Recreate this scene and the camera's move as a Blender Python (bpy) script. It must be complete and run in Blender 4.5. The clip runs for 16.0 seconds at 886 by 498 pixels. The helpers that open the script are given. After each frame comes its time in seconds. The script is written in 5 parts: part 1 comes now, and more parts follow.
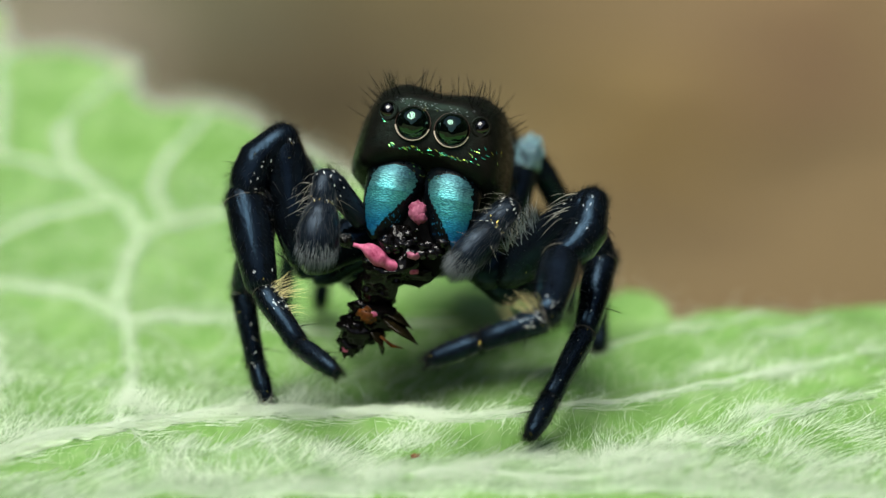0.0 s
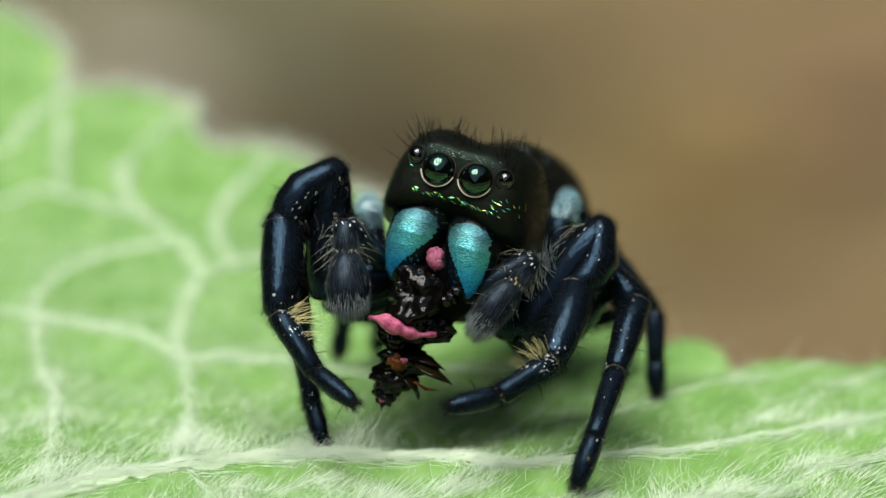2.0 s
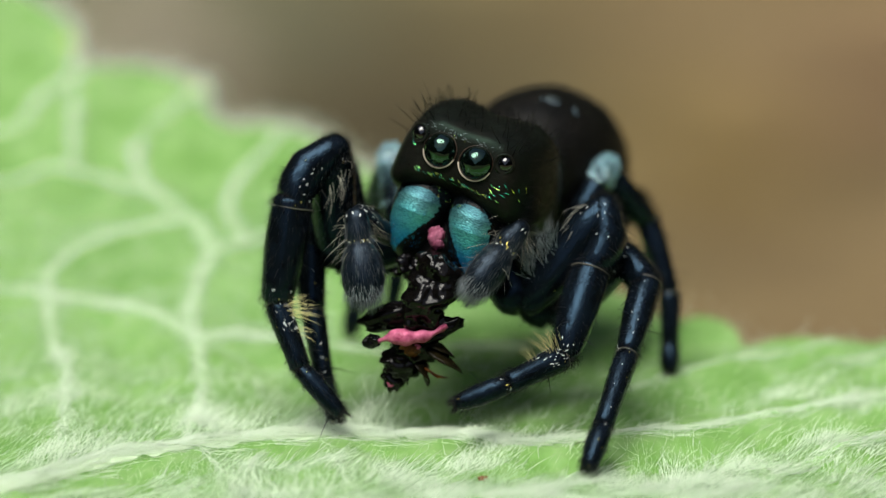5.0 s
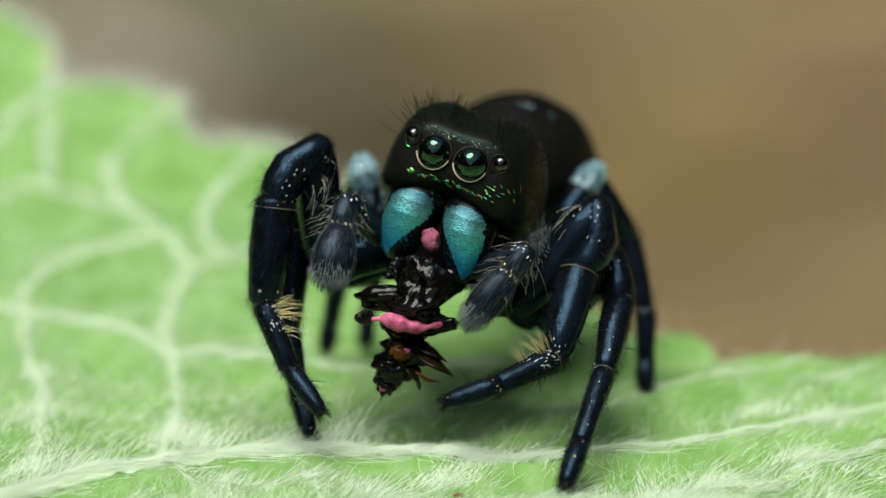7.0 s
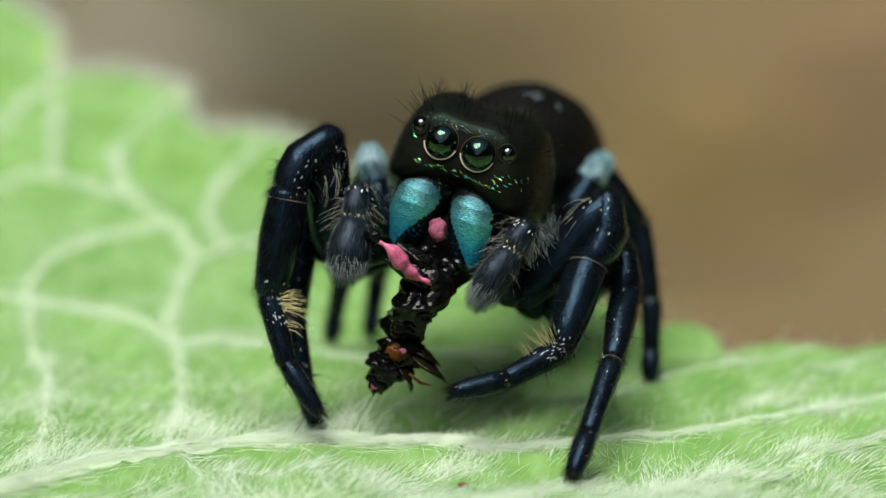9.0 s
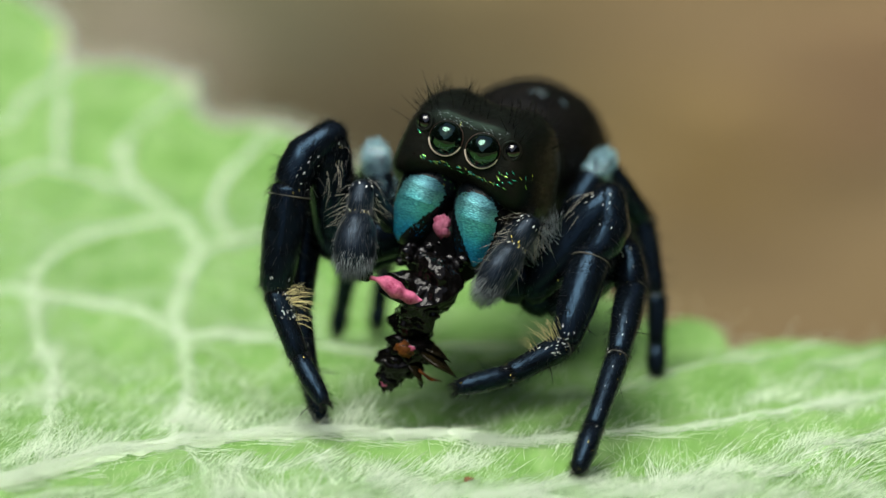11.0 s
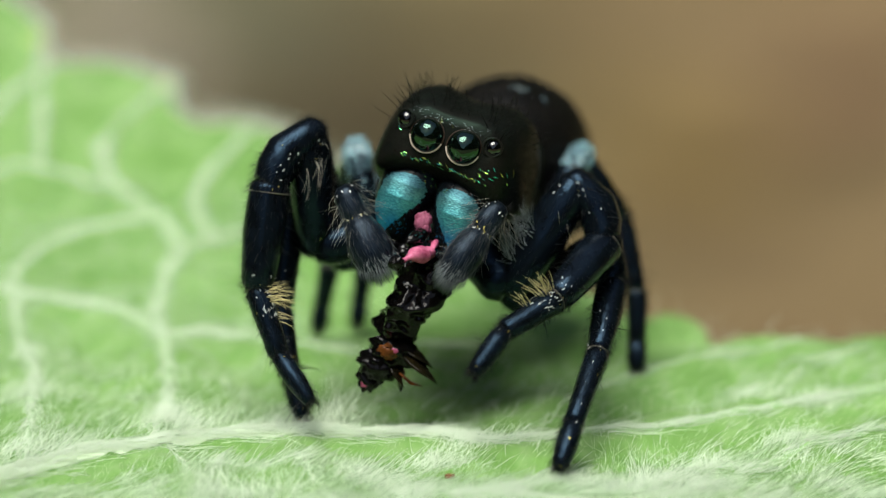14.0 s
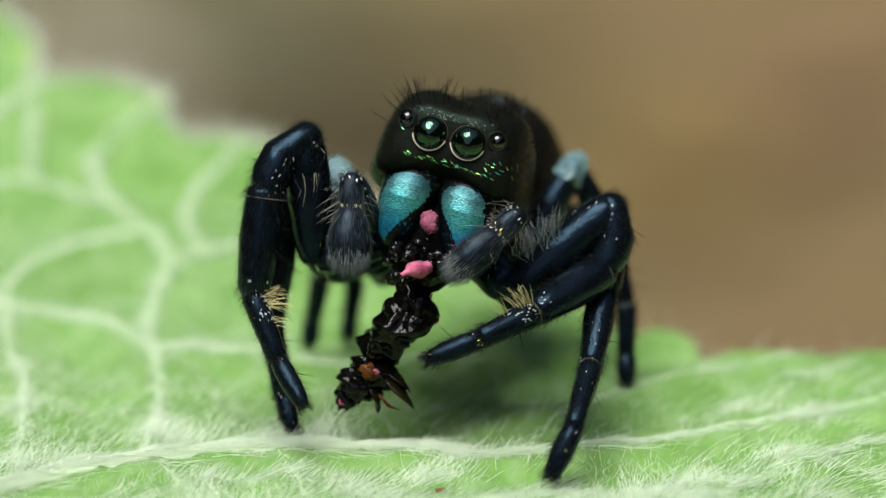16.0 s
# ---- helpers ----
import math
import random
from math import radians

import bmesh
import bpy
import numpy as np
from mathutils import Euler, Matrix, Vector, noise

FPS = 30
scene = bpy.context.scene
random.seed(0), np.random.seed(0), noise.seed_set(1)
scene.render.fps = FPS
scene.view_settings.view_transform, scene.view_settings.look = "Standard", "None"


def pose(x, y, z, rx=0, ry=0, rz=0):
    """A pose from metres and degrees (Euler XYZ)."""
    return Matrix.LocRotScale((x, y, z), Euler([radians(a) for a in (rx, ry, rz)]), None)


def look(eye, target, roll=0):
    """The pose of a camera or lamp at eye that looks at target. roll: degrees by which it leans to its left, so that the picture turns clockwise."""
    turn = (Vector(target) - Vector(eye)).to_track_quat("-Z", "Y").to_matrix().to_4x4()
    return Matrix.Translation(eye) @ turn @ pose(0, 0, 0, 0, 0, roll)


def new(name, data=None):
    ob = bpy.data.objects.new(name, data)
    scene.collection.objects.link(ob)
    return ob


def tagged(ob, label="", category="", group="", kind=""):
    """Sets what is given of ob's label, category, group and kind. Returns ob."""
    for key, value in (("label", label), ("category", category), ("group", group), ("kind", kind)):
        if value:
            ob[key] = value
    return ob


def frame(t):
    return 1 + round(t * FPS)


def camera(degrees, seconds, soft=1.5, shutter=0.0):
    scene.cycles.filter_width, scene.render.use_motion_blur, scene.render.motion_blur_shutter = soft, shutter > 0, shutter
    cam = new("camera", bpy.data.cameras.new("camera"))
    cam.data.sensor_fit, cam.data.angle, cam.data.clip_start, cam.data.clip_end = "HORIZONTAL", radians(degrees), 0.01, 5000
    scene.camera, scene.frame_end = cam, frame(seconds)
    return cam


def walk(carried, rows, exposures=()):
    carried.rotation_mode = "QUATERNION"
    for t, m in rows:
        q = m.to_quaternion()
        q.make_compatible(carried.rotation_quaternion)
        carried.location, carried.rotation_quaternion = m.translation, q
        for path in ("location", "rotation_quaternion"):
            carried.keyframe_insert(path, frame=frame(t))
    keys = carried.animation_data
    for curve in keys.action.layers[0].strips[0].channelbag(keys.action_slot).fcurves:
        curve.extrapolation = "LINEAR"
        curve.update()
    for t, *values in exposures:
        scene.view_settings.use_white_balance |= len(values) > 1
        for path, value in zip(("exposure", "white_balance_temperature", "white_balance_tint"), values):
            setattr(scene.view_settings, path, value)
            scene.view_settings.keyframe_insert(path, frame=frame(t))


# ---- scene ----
MM = 0.001  # all lengths below are in millimetres and are scaled by this


# ---------------------------------------------------------------- camera
cam = camera(8.97, 16.0, soft=1.3)
cam.data.dof.use_dof = True
cam.data.dof.focus_distance = 103.0 * MM
cam.data.dof.aperture_fstop = 57.0

TILT = 17.0  # degrees down
EYE = Vector((0.0, -100.43, 33.64))


def view(pan, lift, roll):
    """The camera stays in its place and sways: degrees to the right, up, and of lean."""
    a, b = radians(pan), radians(lift - TILT)
    ahead = Vector((math.sin(a) * math.cos(b), math.cos(a) * math.cos(b), math.sin(b)))
    return look(EYE * MM, EYE * MM + ahead, roll)


walk(cam, [
    (0, view(0.545, -0.258, -0.86)),
    (0.5, view(0.257, -0.177, -0.57)),
    (1, view(-0.037, -0.014, -0.32)),
    (1.5, view(-0.121, 0.165, -0.10)),
    (2, view(-0.078, 0.199, 0.04)),
    (2.5, view(-0.093, 0.052, -0.17)),
    (3, view(-0.123, -0.025, -0.10)),
    (5.3, view(-0.224, -0.030, -0.07)),
    (5.5, view(-0.171, -0.095, 0.00)),
    (6, view(-0.015, -0.144, -0.11)),
    (6.5, view(0.064, -0.065, -0.00)),
    (7, view(0.053, 0.143, -0.00)),
    (7.5, view(-0.008, 0.220, 0.05)),
    (8, view(0.063, 0.120, 0.05)),
    (8.5, view(0.085, 0.013, -0.06)),
    (9, view(-0.003, 0.036, 0.04)),
    (9.2, view(-0.041, 0.100, 0.02)),
    (11.3, view(-0.069, -0.078, 0.22)),
    (11.5, view(-0.004, -0.109, 0.05)),
    (12, view(0.045, -0.067, 0.01)),
    (12.5, view(-0.021, 0.098, 0.14)),
    (13, view(-0.027, 0.149, 0.22)),
    (13.5, view(0.055, 0.087, 0.33)),
    (14, view(0.136, -0.050, 0.13)),
    (14.5, view(0.168, -0.097, 0.22)),
    (15, view(0.187, -0.007, 0.15)),
    (15.5, view(0.194, 0.112, 0.23)),
    (16, view(0.233, 0.092, 0.23)),
])

# ---------------------------------------------------------------- light
world = bpy.data.worlds.new("world")
scene.world = world
world.use_nodes = True
wn = world.node_tree.nodes
sky = wn.new("ShaderNodeTexSky")
sky.sky_type = "NISHITA"
sky.sun_disc = False
sky.sun_elevation = radians(68)
sky.sun_rotation = radians(200)
sky.air_density, sky.dust_density, sky.ozone_density = 1.0, 3.0, 1.0
wn["Background"].inputs[1].default_value = 0.085
world.node_tree.links.new(sky.outputs[0], wn["Background"].inputs[0])

sun_data = bpy.data.lights.new("sun", "SUN")
sun_data.energy = 5.0
sun_data.angle = radians(42)
sun_data.color = (0.98, 0.98, 0.90)
sun = new("sun", sun_data)
sun.matrix_world = look(Vector((-0.28, -0.40, 1.5)), Vector((0, 0, 0)))
scene.view_settings.exposure = 0.26


# ---------------------------------------------------------------- materials
def material(name, color, rough=0.5, metal=0.0, spec=0.5, coat=0.0):
    m = bpy.data.materials.new(name)
    m.use_nodes = True
    b = m.node_tree.nodes["Principled BSDF"]
    b.inputs["Base Color"].default_value = (*color, 1)
    b.inputs["Roughness"].default_value = rough
    b.inputs["Metallic"].default_value = metal
    b.inputs["Specular IOR Level"].default_value = spec
    b.inputs["Coat Weight"].default_value = coat
    return m, m.node_tree.nodes, m.node_tree.links, b


def coords(nodes):
    return nodes.new("ShaderNodeTexCoord").outputs["Object"]


def noise_tex(nodes, links, scale, detail=4.0, rough=0.55, stretch=None):
    n = nodes.new("ShaderNodeTexNoise")
    n.inputs["Scale"].default_value = scale
    n.inputs["Detail"].default_value = detail
    n.inputs["Roughness"].default_value = rough
    src = coords(nodes)
    if stretch:
        mp = nodes.new("ShaderNodeMapping")
        mp.inputs["Scale"].default_value = stretch
        links.new(src, mp.inputs["Vector"])
        src = mp.outputs[0]
    links.new(src, n.inputs["Vector"])
    return n.outputs["Fac"]


def ramp(nodes, links, fac, stops):
    r = nodes.new("ShaderNodeValToRGB")
    e = r.color_ramp.elements
    while len(e) < len(stops):
        e.new(0.5)
    for el, (p, c) in zip(e, stops):
        el.position = p
        el.color = (*c, 1)
    links.new(fac, r.inputs[0])
    return r.outputs[0]


def bump(nodes, links, b, height, strength, dist):
    n = nodes.new("ShaderNodeBump")
    n.inputs["Strength"].default_value = strength
    n.inputs["Distance"].default_value = dist
    links.new(height, n.inputs["Height"])
    links.new(n.outputs[0], b.inputs["Normal"])


def blend(nodes, links, fac, a, b, kind="MIX"):
    mx = nodes.new("ShaderNodeMix")
    mx.data_type = "RGBA"
    mx.blend_type = kind
    if isinstance(fac, float):
        mx.inputs["Factor"].default_value = fac
    else:
        links.new(fac, mx.inputs["Factor"])
    links.new(a, mx.inputs["A"])
    links.new(b, mx.inputs["B"])
    return mx.outputs["Result"]


def mat_cuticle(name, dark, sheen, rough, scale, spec=0.38):
    m, n, l, b = material(name, dark, rough, 0.0, spec)
    f = noise_tex(n, l, scale, 5)
    l.new(ramp(n, l, f, [(0.35, dark), (0.7, sheen)]), b.inputs["Base Color"])
    f2 = noise_tex(n, l, scale * 5, 4, 0.6, (1.0, 0.3, 1.0))
    l.new(ramp(n, l, f2, [(0.3, (rough * 0.75,) * 3), (0.75, (rough * 1.5,) * 3)]), b.inputs["Roughness"])
    bump(n, l, b, f2, 0.5, 0.000025)
    return m


LEG = mat_cuticle("black blue leg cuticle", (0.0026, 0.0036, 0.0046), (0.0048, 0.0080, 0.0125), 0.125, 2600, 0.30)
LEG.node_tree.nodes["Principled BSDF"].inputs["Specular Tint"].default_value = (0.27, 0.53, 0.85, 1)
BODY = mat_cuticle("black carapace", (0.0044, 0.0046, 0.0040), (0.007, 0.0085, 0.0070), 0.36, 2200, 0.10)
BODY.node_tree.nodes["Principled BSDF"].inputs["Specular Tint"].default_value = (0.5, 1.0, 0.78, 1)
_n, _l, _b = BODY.node_tree.nodes, BODY.node_tree.links, BODY.node_tree.nodes["Principled BSDF"]
_sep = _n.new("ShaderNodeSeparateXYZ")
_l.new(coords(_n), _sep.inputs[0])
_front = _n.new("ShaderNodeMapRange")
_front.inputs["From Min"].default_value = 0.22 * MM
_front.inputs["From Max"].default_value = -0.02 * MM
_l.new(_sep.outputs["Y"], _front.inputs["Value"])
_skin = ramp(_n, _l, noise_tex(_n, _l, 1500, 4), [(0.35, (0.0048, 0.0052, 0.0044)), (0.7, (0.0125, 0.0108, 0.0084))])
_l.new(blend(_n, _l, _front.outputs[0], _b.inputs["Base Color"].links[0].from_socket, _skin), _b.inputs["Base Color"])
CHITIN = mat_cuticle("black fang base cuticle", (0.0016, 0.0022, 0.003), (0.004, 0.007, 0.010), 0.3, 2600, 0.16)
LEG_END = mat_cuticle("dull black blue foot cuticle", (0.0026, 0.0036, 0.0046), (0.0048, 0.0080, 0.0125), 0.24, 2600, 0.26)
LEG_END.node_tree.nodes["Principled BSDF"].inputs["Specular Tint"].default_value = (0.27, 0.53, 0.85, 1)
ABDOMEN = mat_cuticle("black abdomen", (0.0036, 0.0036, 0.0034), (0.008, 0.007, 0.006), 0.42, 1800, 0.1)
PALP = mat_cuticle("blue black palp", (0.0030, 0.0046, 0.0070), (0.007, 0.011, 0.017), 0.30, 3000, 0.28)
PALP.node_tree.nodes["Principled BSDF"].inputs["Specular Tint"].default_value = (0.48, 0.66, 0.88, 1)
MOUTH = material("matt black mouth", (0.005, 0.005, 0.005), 0.6, 0.0, 0.05)[0]
BRISTLE = material("black bristle", (0.006, 0.006, 0.006), 0.5, 0.0, 0.2)[0]
PALE_HAIR = material("pale straw hair", (0.46, 0.44, 0.36), 0.5)[0]
PALE_NAP = material("pale blue white hair", (0.30, 0.55, 0.62), 0.5)[0]
GREY_HAIR = material("grey blue hair", (0.034, 0.043, 0.050), 0.5)[0]
BRUSH_HAIR = material("pale grey brush hair", (0.20, 0.235, 0.25), 0.5)[0]
GOLD_HAIR = material("yellow hair", (0.80, 0.70, 0.34), 0.45)[0]
GOLD_SCALE = material("gold scale", (0.70, 0.56, 0.12), 0.3, 0.6)[0]
WHITE_SCALE = material("white scale", (0.75, 0.78, 0.74), 0.35)[0]
RIM_LIT = material("pale lit eye rim", (0.62, 0.52, 0.42), 0.4)[0]
RIM_DARK = material("brown skin around the eyes", (0.030, 0.017, 0.010), 0.5, 0.0, 0.2)[0]
EYE, _n, _l, _b = material("black eye lens", (0.001, 0.002, 0.0015), 0.03, 0.0, 0.95)
_b.inputs["Specular Tint"].default_value = (0.56, 0.98, 0.80, 1)
bump(_n, _l, _b, noise_tex(_n, _l, 3600, 1), 0.7, 0.00005)
SIDE_EYE = material("black side eye lens", (0.001, 0.001, 0.0015), 0.05, 0.0, 0.9)[0]
BLUE_SCALES = mat_cuticle("pale blue scales", (0.008, 0.022, 0.030), (0.050, 0.105, 0.13), 0.5, 3600, 0.25)
JOINT = material("grey brown joint skin", (0.10, 0.09, 0.07), 0.45)[0]


def mat_iridescent():
    m, n, l, b = material("turquoise iridescent scales", (0.03, 0.35, 0.4), 0.42, 0.75)
    sep = n.new("ShaderNodeSeparateXYZ")
    l.new(coords(n), sep.inputs[0])
    mr = n.new("ShaderNodeMapRange")
    mr.inputs["From Min"].default_value = -2.15 * MM
    mr.inputs["From Max"].default_value = -0.6 * MM
    l.new(sep.outputs["Z"], mr.inputs["Value"])
    add = n.new("ShaderNodeMath")
    add.operation = "MULTIPLY_ADD"
    add.inputs[1].default_value = 0.35
    l.new(noise_tex(n, l, 1800, 4), add.inputs[0])
    l.new(mr.outputs[0], add.inputs[2])
    hue = ramp(n, l, add.outputs[0], [(0.15, (0.007, 0.18, 0.76)), (0.42, (0.03, 0.39, 0.70)), (0.66, (0.10, 0.52, 0.52)), (0.86, (0.12, 0.36, 0.35)), (1.0, (0.05, 0.15, 0.17))])
    # rows of tiny overlapping scales, each with its own tone
    v = n.new("ShaderNodeTexVoronoi")
    v.inputs["Scale"].default_value = 33000
    mp = n.new("ShaderNodeMapping")
    mp.inputs["Scale"].default_value = (0.5, 0.7, 1.45)
    l.new(coords(n), mp.inputs[0])
    l.new(mp.outputs[0], v.inputs["Vector"])
    tone = ramp(n, l, v.outputs["Distance"], [(0.1, (1.12, 1.12, 1.12)), (0.8, (0.50, 0.57, 0.66))])
    l.new(blend(n, l, 1.0, hue, tone, "MULTIPLY"), b.inputs["Base Color"])
    bump(n, l, b, v.outputs["Distance"], 0.38, 0.00002)
    return m


def mat_glitter(name, c1, c2, c3):
    m, n, l, b = material(name, c1, 0.25, 0.8)
    info = n.new("ShaderNodeNewGeometry")
    l.new(ramp(n, l, info.outputs["Random Per Island"], [(0.0, c1), (0.5, c2), (1.0, c3)]), b.inputs["Base Color"])
    return m


PALE_SCALES = mat_glitter("pale blue white scales", (0.10, 0.24, 0.28), (0.34, 0.50, 0.54), (0.70, 0.80, 0.80))
GREEN_GLITTER = mat_glitter("green gold glinting scales", (0.05, 0.52, 0.46), (0.16, 0.62, 0.20), (0.62, 0.60, 0.10))


TURQUOISE = mat_iridescent()


def mat_leaf():
    m, n, l, b = material("downy green leaf", (0.2, 0.4, 0.1), 0.6, 0.0, 0.3)
    big = noise_tex(n, l, 170, 3)
    fine = noise_tex(n, l, 1300, 5)
    streak = noise_tex(n, l, 5200, 4, 0.65, (1.0, 0.22, 1.0))
    c1 = ramp(n, l, big, [(0.3, (0.057, 0.171, 0.013)), (0.7, (0.167, 0.333, 0.070))])
    c2 = ramp(n, l, fine, [(0.3, (0.075, 0.200, 0.015)), (0.7, (0.225, 0.390, 0.115))])
    c3 = ramp(n, l, streak, [(0.35, (0.083, 0.216, 0.028)), (0.7, (0.303, 0.473, 0.197))])
    net = n.new("ShaderNodeTexVoronoi")
    net.feature = "DISTANCE_TO_EDGE"
    net.inputs["Scale"].default_value = 620
    wob = n.new("ShaderNodeVectorMath")
    wob.operation = "MULTIPLY_ADD"
    wob.inputs[1].default_value = (0.0012, 0.0012, 0.0)
    warp = n.new("ShaderNodeTexNoise")
    warp.inputs["Scale"].default_value = 700
    l.new(coords(n), warp.inputs["Vector"])
    l.new(warp.outputs["Color"], wob.inputs[0])
    l.new(coords(n), wob.inputs[2])
    l.new(wob.outputs[0], net.inputs["Vector"])
    c4 = ramp(n, l, net.outputs["Distance"], [(0.0, (0.352, 0.528, 0.229)), (0.10, (0.211, 0.405, 0.097)), (0.45, (0.088, 0.238, 0.022))])
    l.new(blend(n, l, 0.30, blend(n, l, 0.33, blend(n, l, 0.4, c1, c2), c3), c4), b.inputs["Base Color"])
    b.inputs["Sheen Weight"].default_value = 0.15
    bump(n, l, b, fine, 0.5, 0.00008)
    return m


LEAF = mat_leaf()


def mat_vein(name, low, high):
    m, n, l, b = material(name, (0.5, 0.6, 0.36), 0.8, 0.0, 0.15)
    f = noise_tex(n, l, 900, 4, 0.6, (0.3, 1, 1))
    l.new(ramp(n, l, f, [(0.3, low), (0.7, high)]), b.inputs["Base Color"])
    bump(n, l, b, f, 0.4, 0.00005)
    return m


VEIN = mat_vein("pale green vein", (0.25, 0.44, 0.16), (0.38, 0.57, 0.27))
MIDRIB = mat_vein("whitish felted midrib", (0.66, 0.83, 0.52), (0.86, 0.95, 0.76))
LEAF_HAIR = material("white leaf hair", (0.86, 0.97, 0.78), 0.5)[0]
LEAF_DOWN = material("pale green leaf down", (0.70, 0.90, 0.60), 0.5)[0]
TOOTH_TIP = material("yellow leaf tooth tip", (0.42, 0.55, 0.09), 0.5)[0]


def mat_ground():
    m, n, l, b = material("brown leaf litter", (0.2, 0.14, 0.08), 0.9)
    f = noise_tex(n, l, 26, 3)
    f2 = noise_tex(n, l, 140, 5)
    sep = n.new("ShaderNodeSeparateXYZ")
    l.new(coords(n), sep.inputs[0])

    def calc(op, p, q, r=None):
        k = n.new("ShaderNodeMath")
        k.operation = op
        for s, v in zip(k.inputs, (p, q, r)):
            if isinstance(v, (int, float)):
                s.default_value = v
            elif v is not None:
                l.new(v, s)
        return k.outputs[0]

    # patches of paler and redder litter, a hand's width across, laid to fit the camera's view and wandering farther off
    far = calc("MINIMUM", calc("MULTIPLY_ADD", sep.outputs["X"], sep.outputs["X"], calc("POWER", calc("SUBTRACT", sep.outputs["Y"], 0.4), 2.0)), 1.0)
    drift = calc("MULTIPLY", calc("SUBTRACT", noise_tex(n, l, 3.5, 2), 0.5), calc("MULTIPLY", far, 45.0))
    across = calc("SINE", calc("MULTIPLY_ADD", sep.outputs["X"], calc("SUBTRACT", 41.0, calc("MULTIPLY", far, 39.0)), drift), 0.0)
    patch = calc("MULTIPLY_ADD", across, 0.5, 0.375)
    add = n.new("ShaderNodeMath")
    add.operation = "MULTIPLY_ADD"
    add.inputs[1].default_value = 0.55
    l.new(f, add.inputs[0])
    l.new(patch, add.inputs[2])
    c1 = ramp(n, l, add.outputs[0], [(0.15, (0.116, 0.112, 0.062)), (0.55, (0.106, 0.088, 0.038)), (0.95, (0.134, 0.099, 0.037)), (1.0, (0.138, 0.096, 0.041))])
    c2 = ramp(n, l, f2, [(0.3, (0.6, 0.6, 0.6)), (0.7, (1.25, 1.2, 1.15))])
    mx = n.new("ShaderNodeMix")
    mx.data_type = "RGBA"
    mx.blend_type = "MULTIPLY"
    mx.inputs["Factor"].default_value = 1.0
    l.new(c1, mx.inputs["A"])
    l.new(c2, mx.inputs["B"])
    l.new(mx.outputs["Result"], b.inputs["Base Color"])
    bump(n, l, b, f2, 0.6, 0.004)
    return m


GROUND = mat_ground()


# dark green for the unseen shapes that hold back sky and sun
def mat_light_blocker():
    m, n, l, b = material("dark green light blocker", (0.04, 0.06, 0.02), 0.9)
    f = noise_tex(n, l, 25, 6)
    l.new(ramp(n, l, f, [(0.3, (0.012, 0.02, 0.006)), (0.7, (0.06, 0.09, 0.03))]), b.inputs["Base Color"])
    bump(n, l, b, f, 0.8, 0.02)
    return m


LIGHT_BLOCKER = mat_light_blocker()


def mat_remains(name, a, c, rough, scale, spec=0.11, relief=0.6):
    m, n, l, b = material(name, a, rough, 0.0, spec)
    f = noise_tex(n, l, scale, 6, 0.65)
    l.new(ramp(n, l, f, [(0.35, a), (0.68, c)]), b.inputs["Base Color"])
    bump(n, l, b, noise_tex(n, l, 3600, 1.5), relief, 0.00012)
    return m


MUSH = mat_remains("wet black remains", (0.0016, 0.0016, 0.0016), (0.0050, 0.004, 0.0036), 0.09, 8000, 0.20, 0.7)
PINK = mat_remains("wet pink tissue", (0.26, 0.035, 0.085), (0.72, 0.19, 0.33), 0.25, 4500)
DULL_PINK = mat_remains("dull pink tissue", (0.16, 0.03, 0.06), (0.46, 0.15, 0.24), 0.3, 4500)
AMBER = mat_remains("amber brown remains", (0.02, 0.007, 0.003), (0.20, 0.065, 0.014), 0.3, 6000)
WING = mat_remains("dark brown wing stub", (0.003, 0.003, 0.002), (0.016, 0.012, 0.004), 0.25, 2500)
PULP = mat_remains("wet grey black pulp", (0.0012, 0.0012, 0.0014), (0.008, 0.007, 0.008), 0.07, 10000, 0.35, 0.7)
SPECK = mat_remains("brown speck", (0.15, 0.06, 0.03), (0.25, 0.10, 0.05), 0.6, 5000)


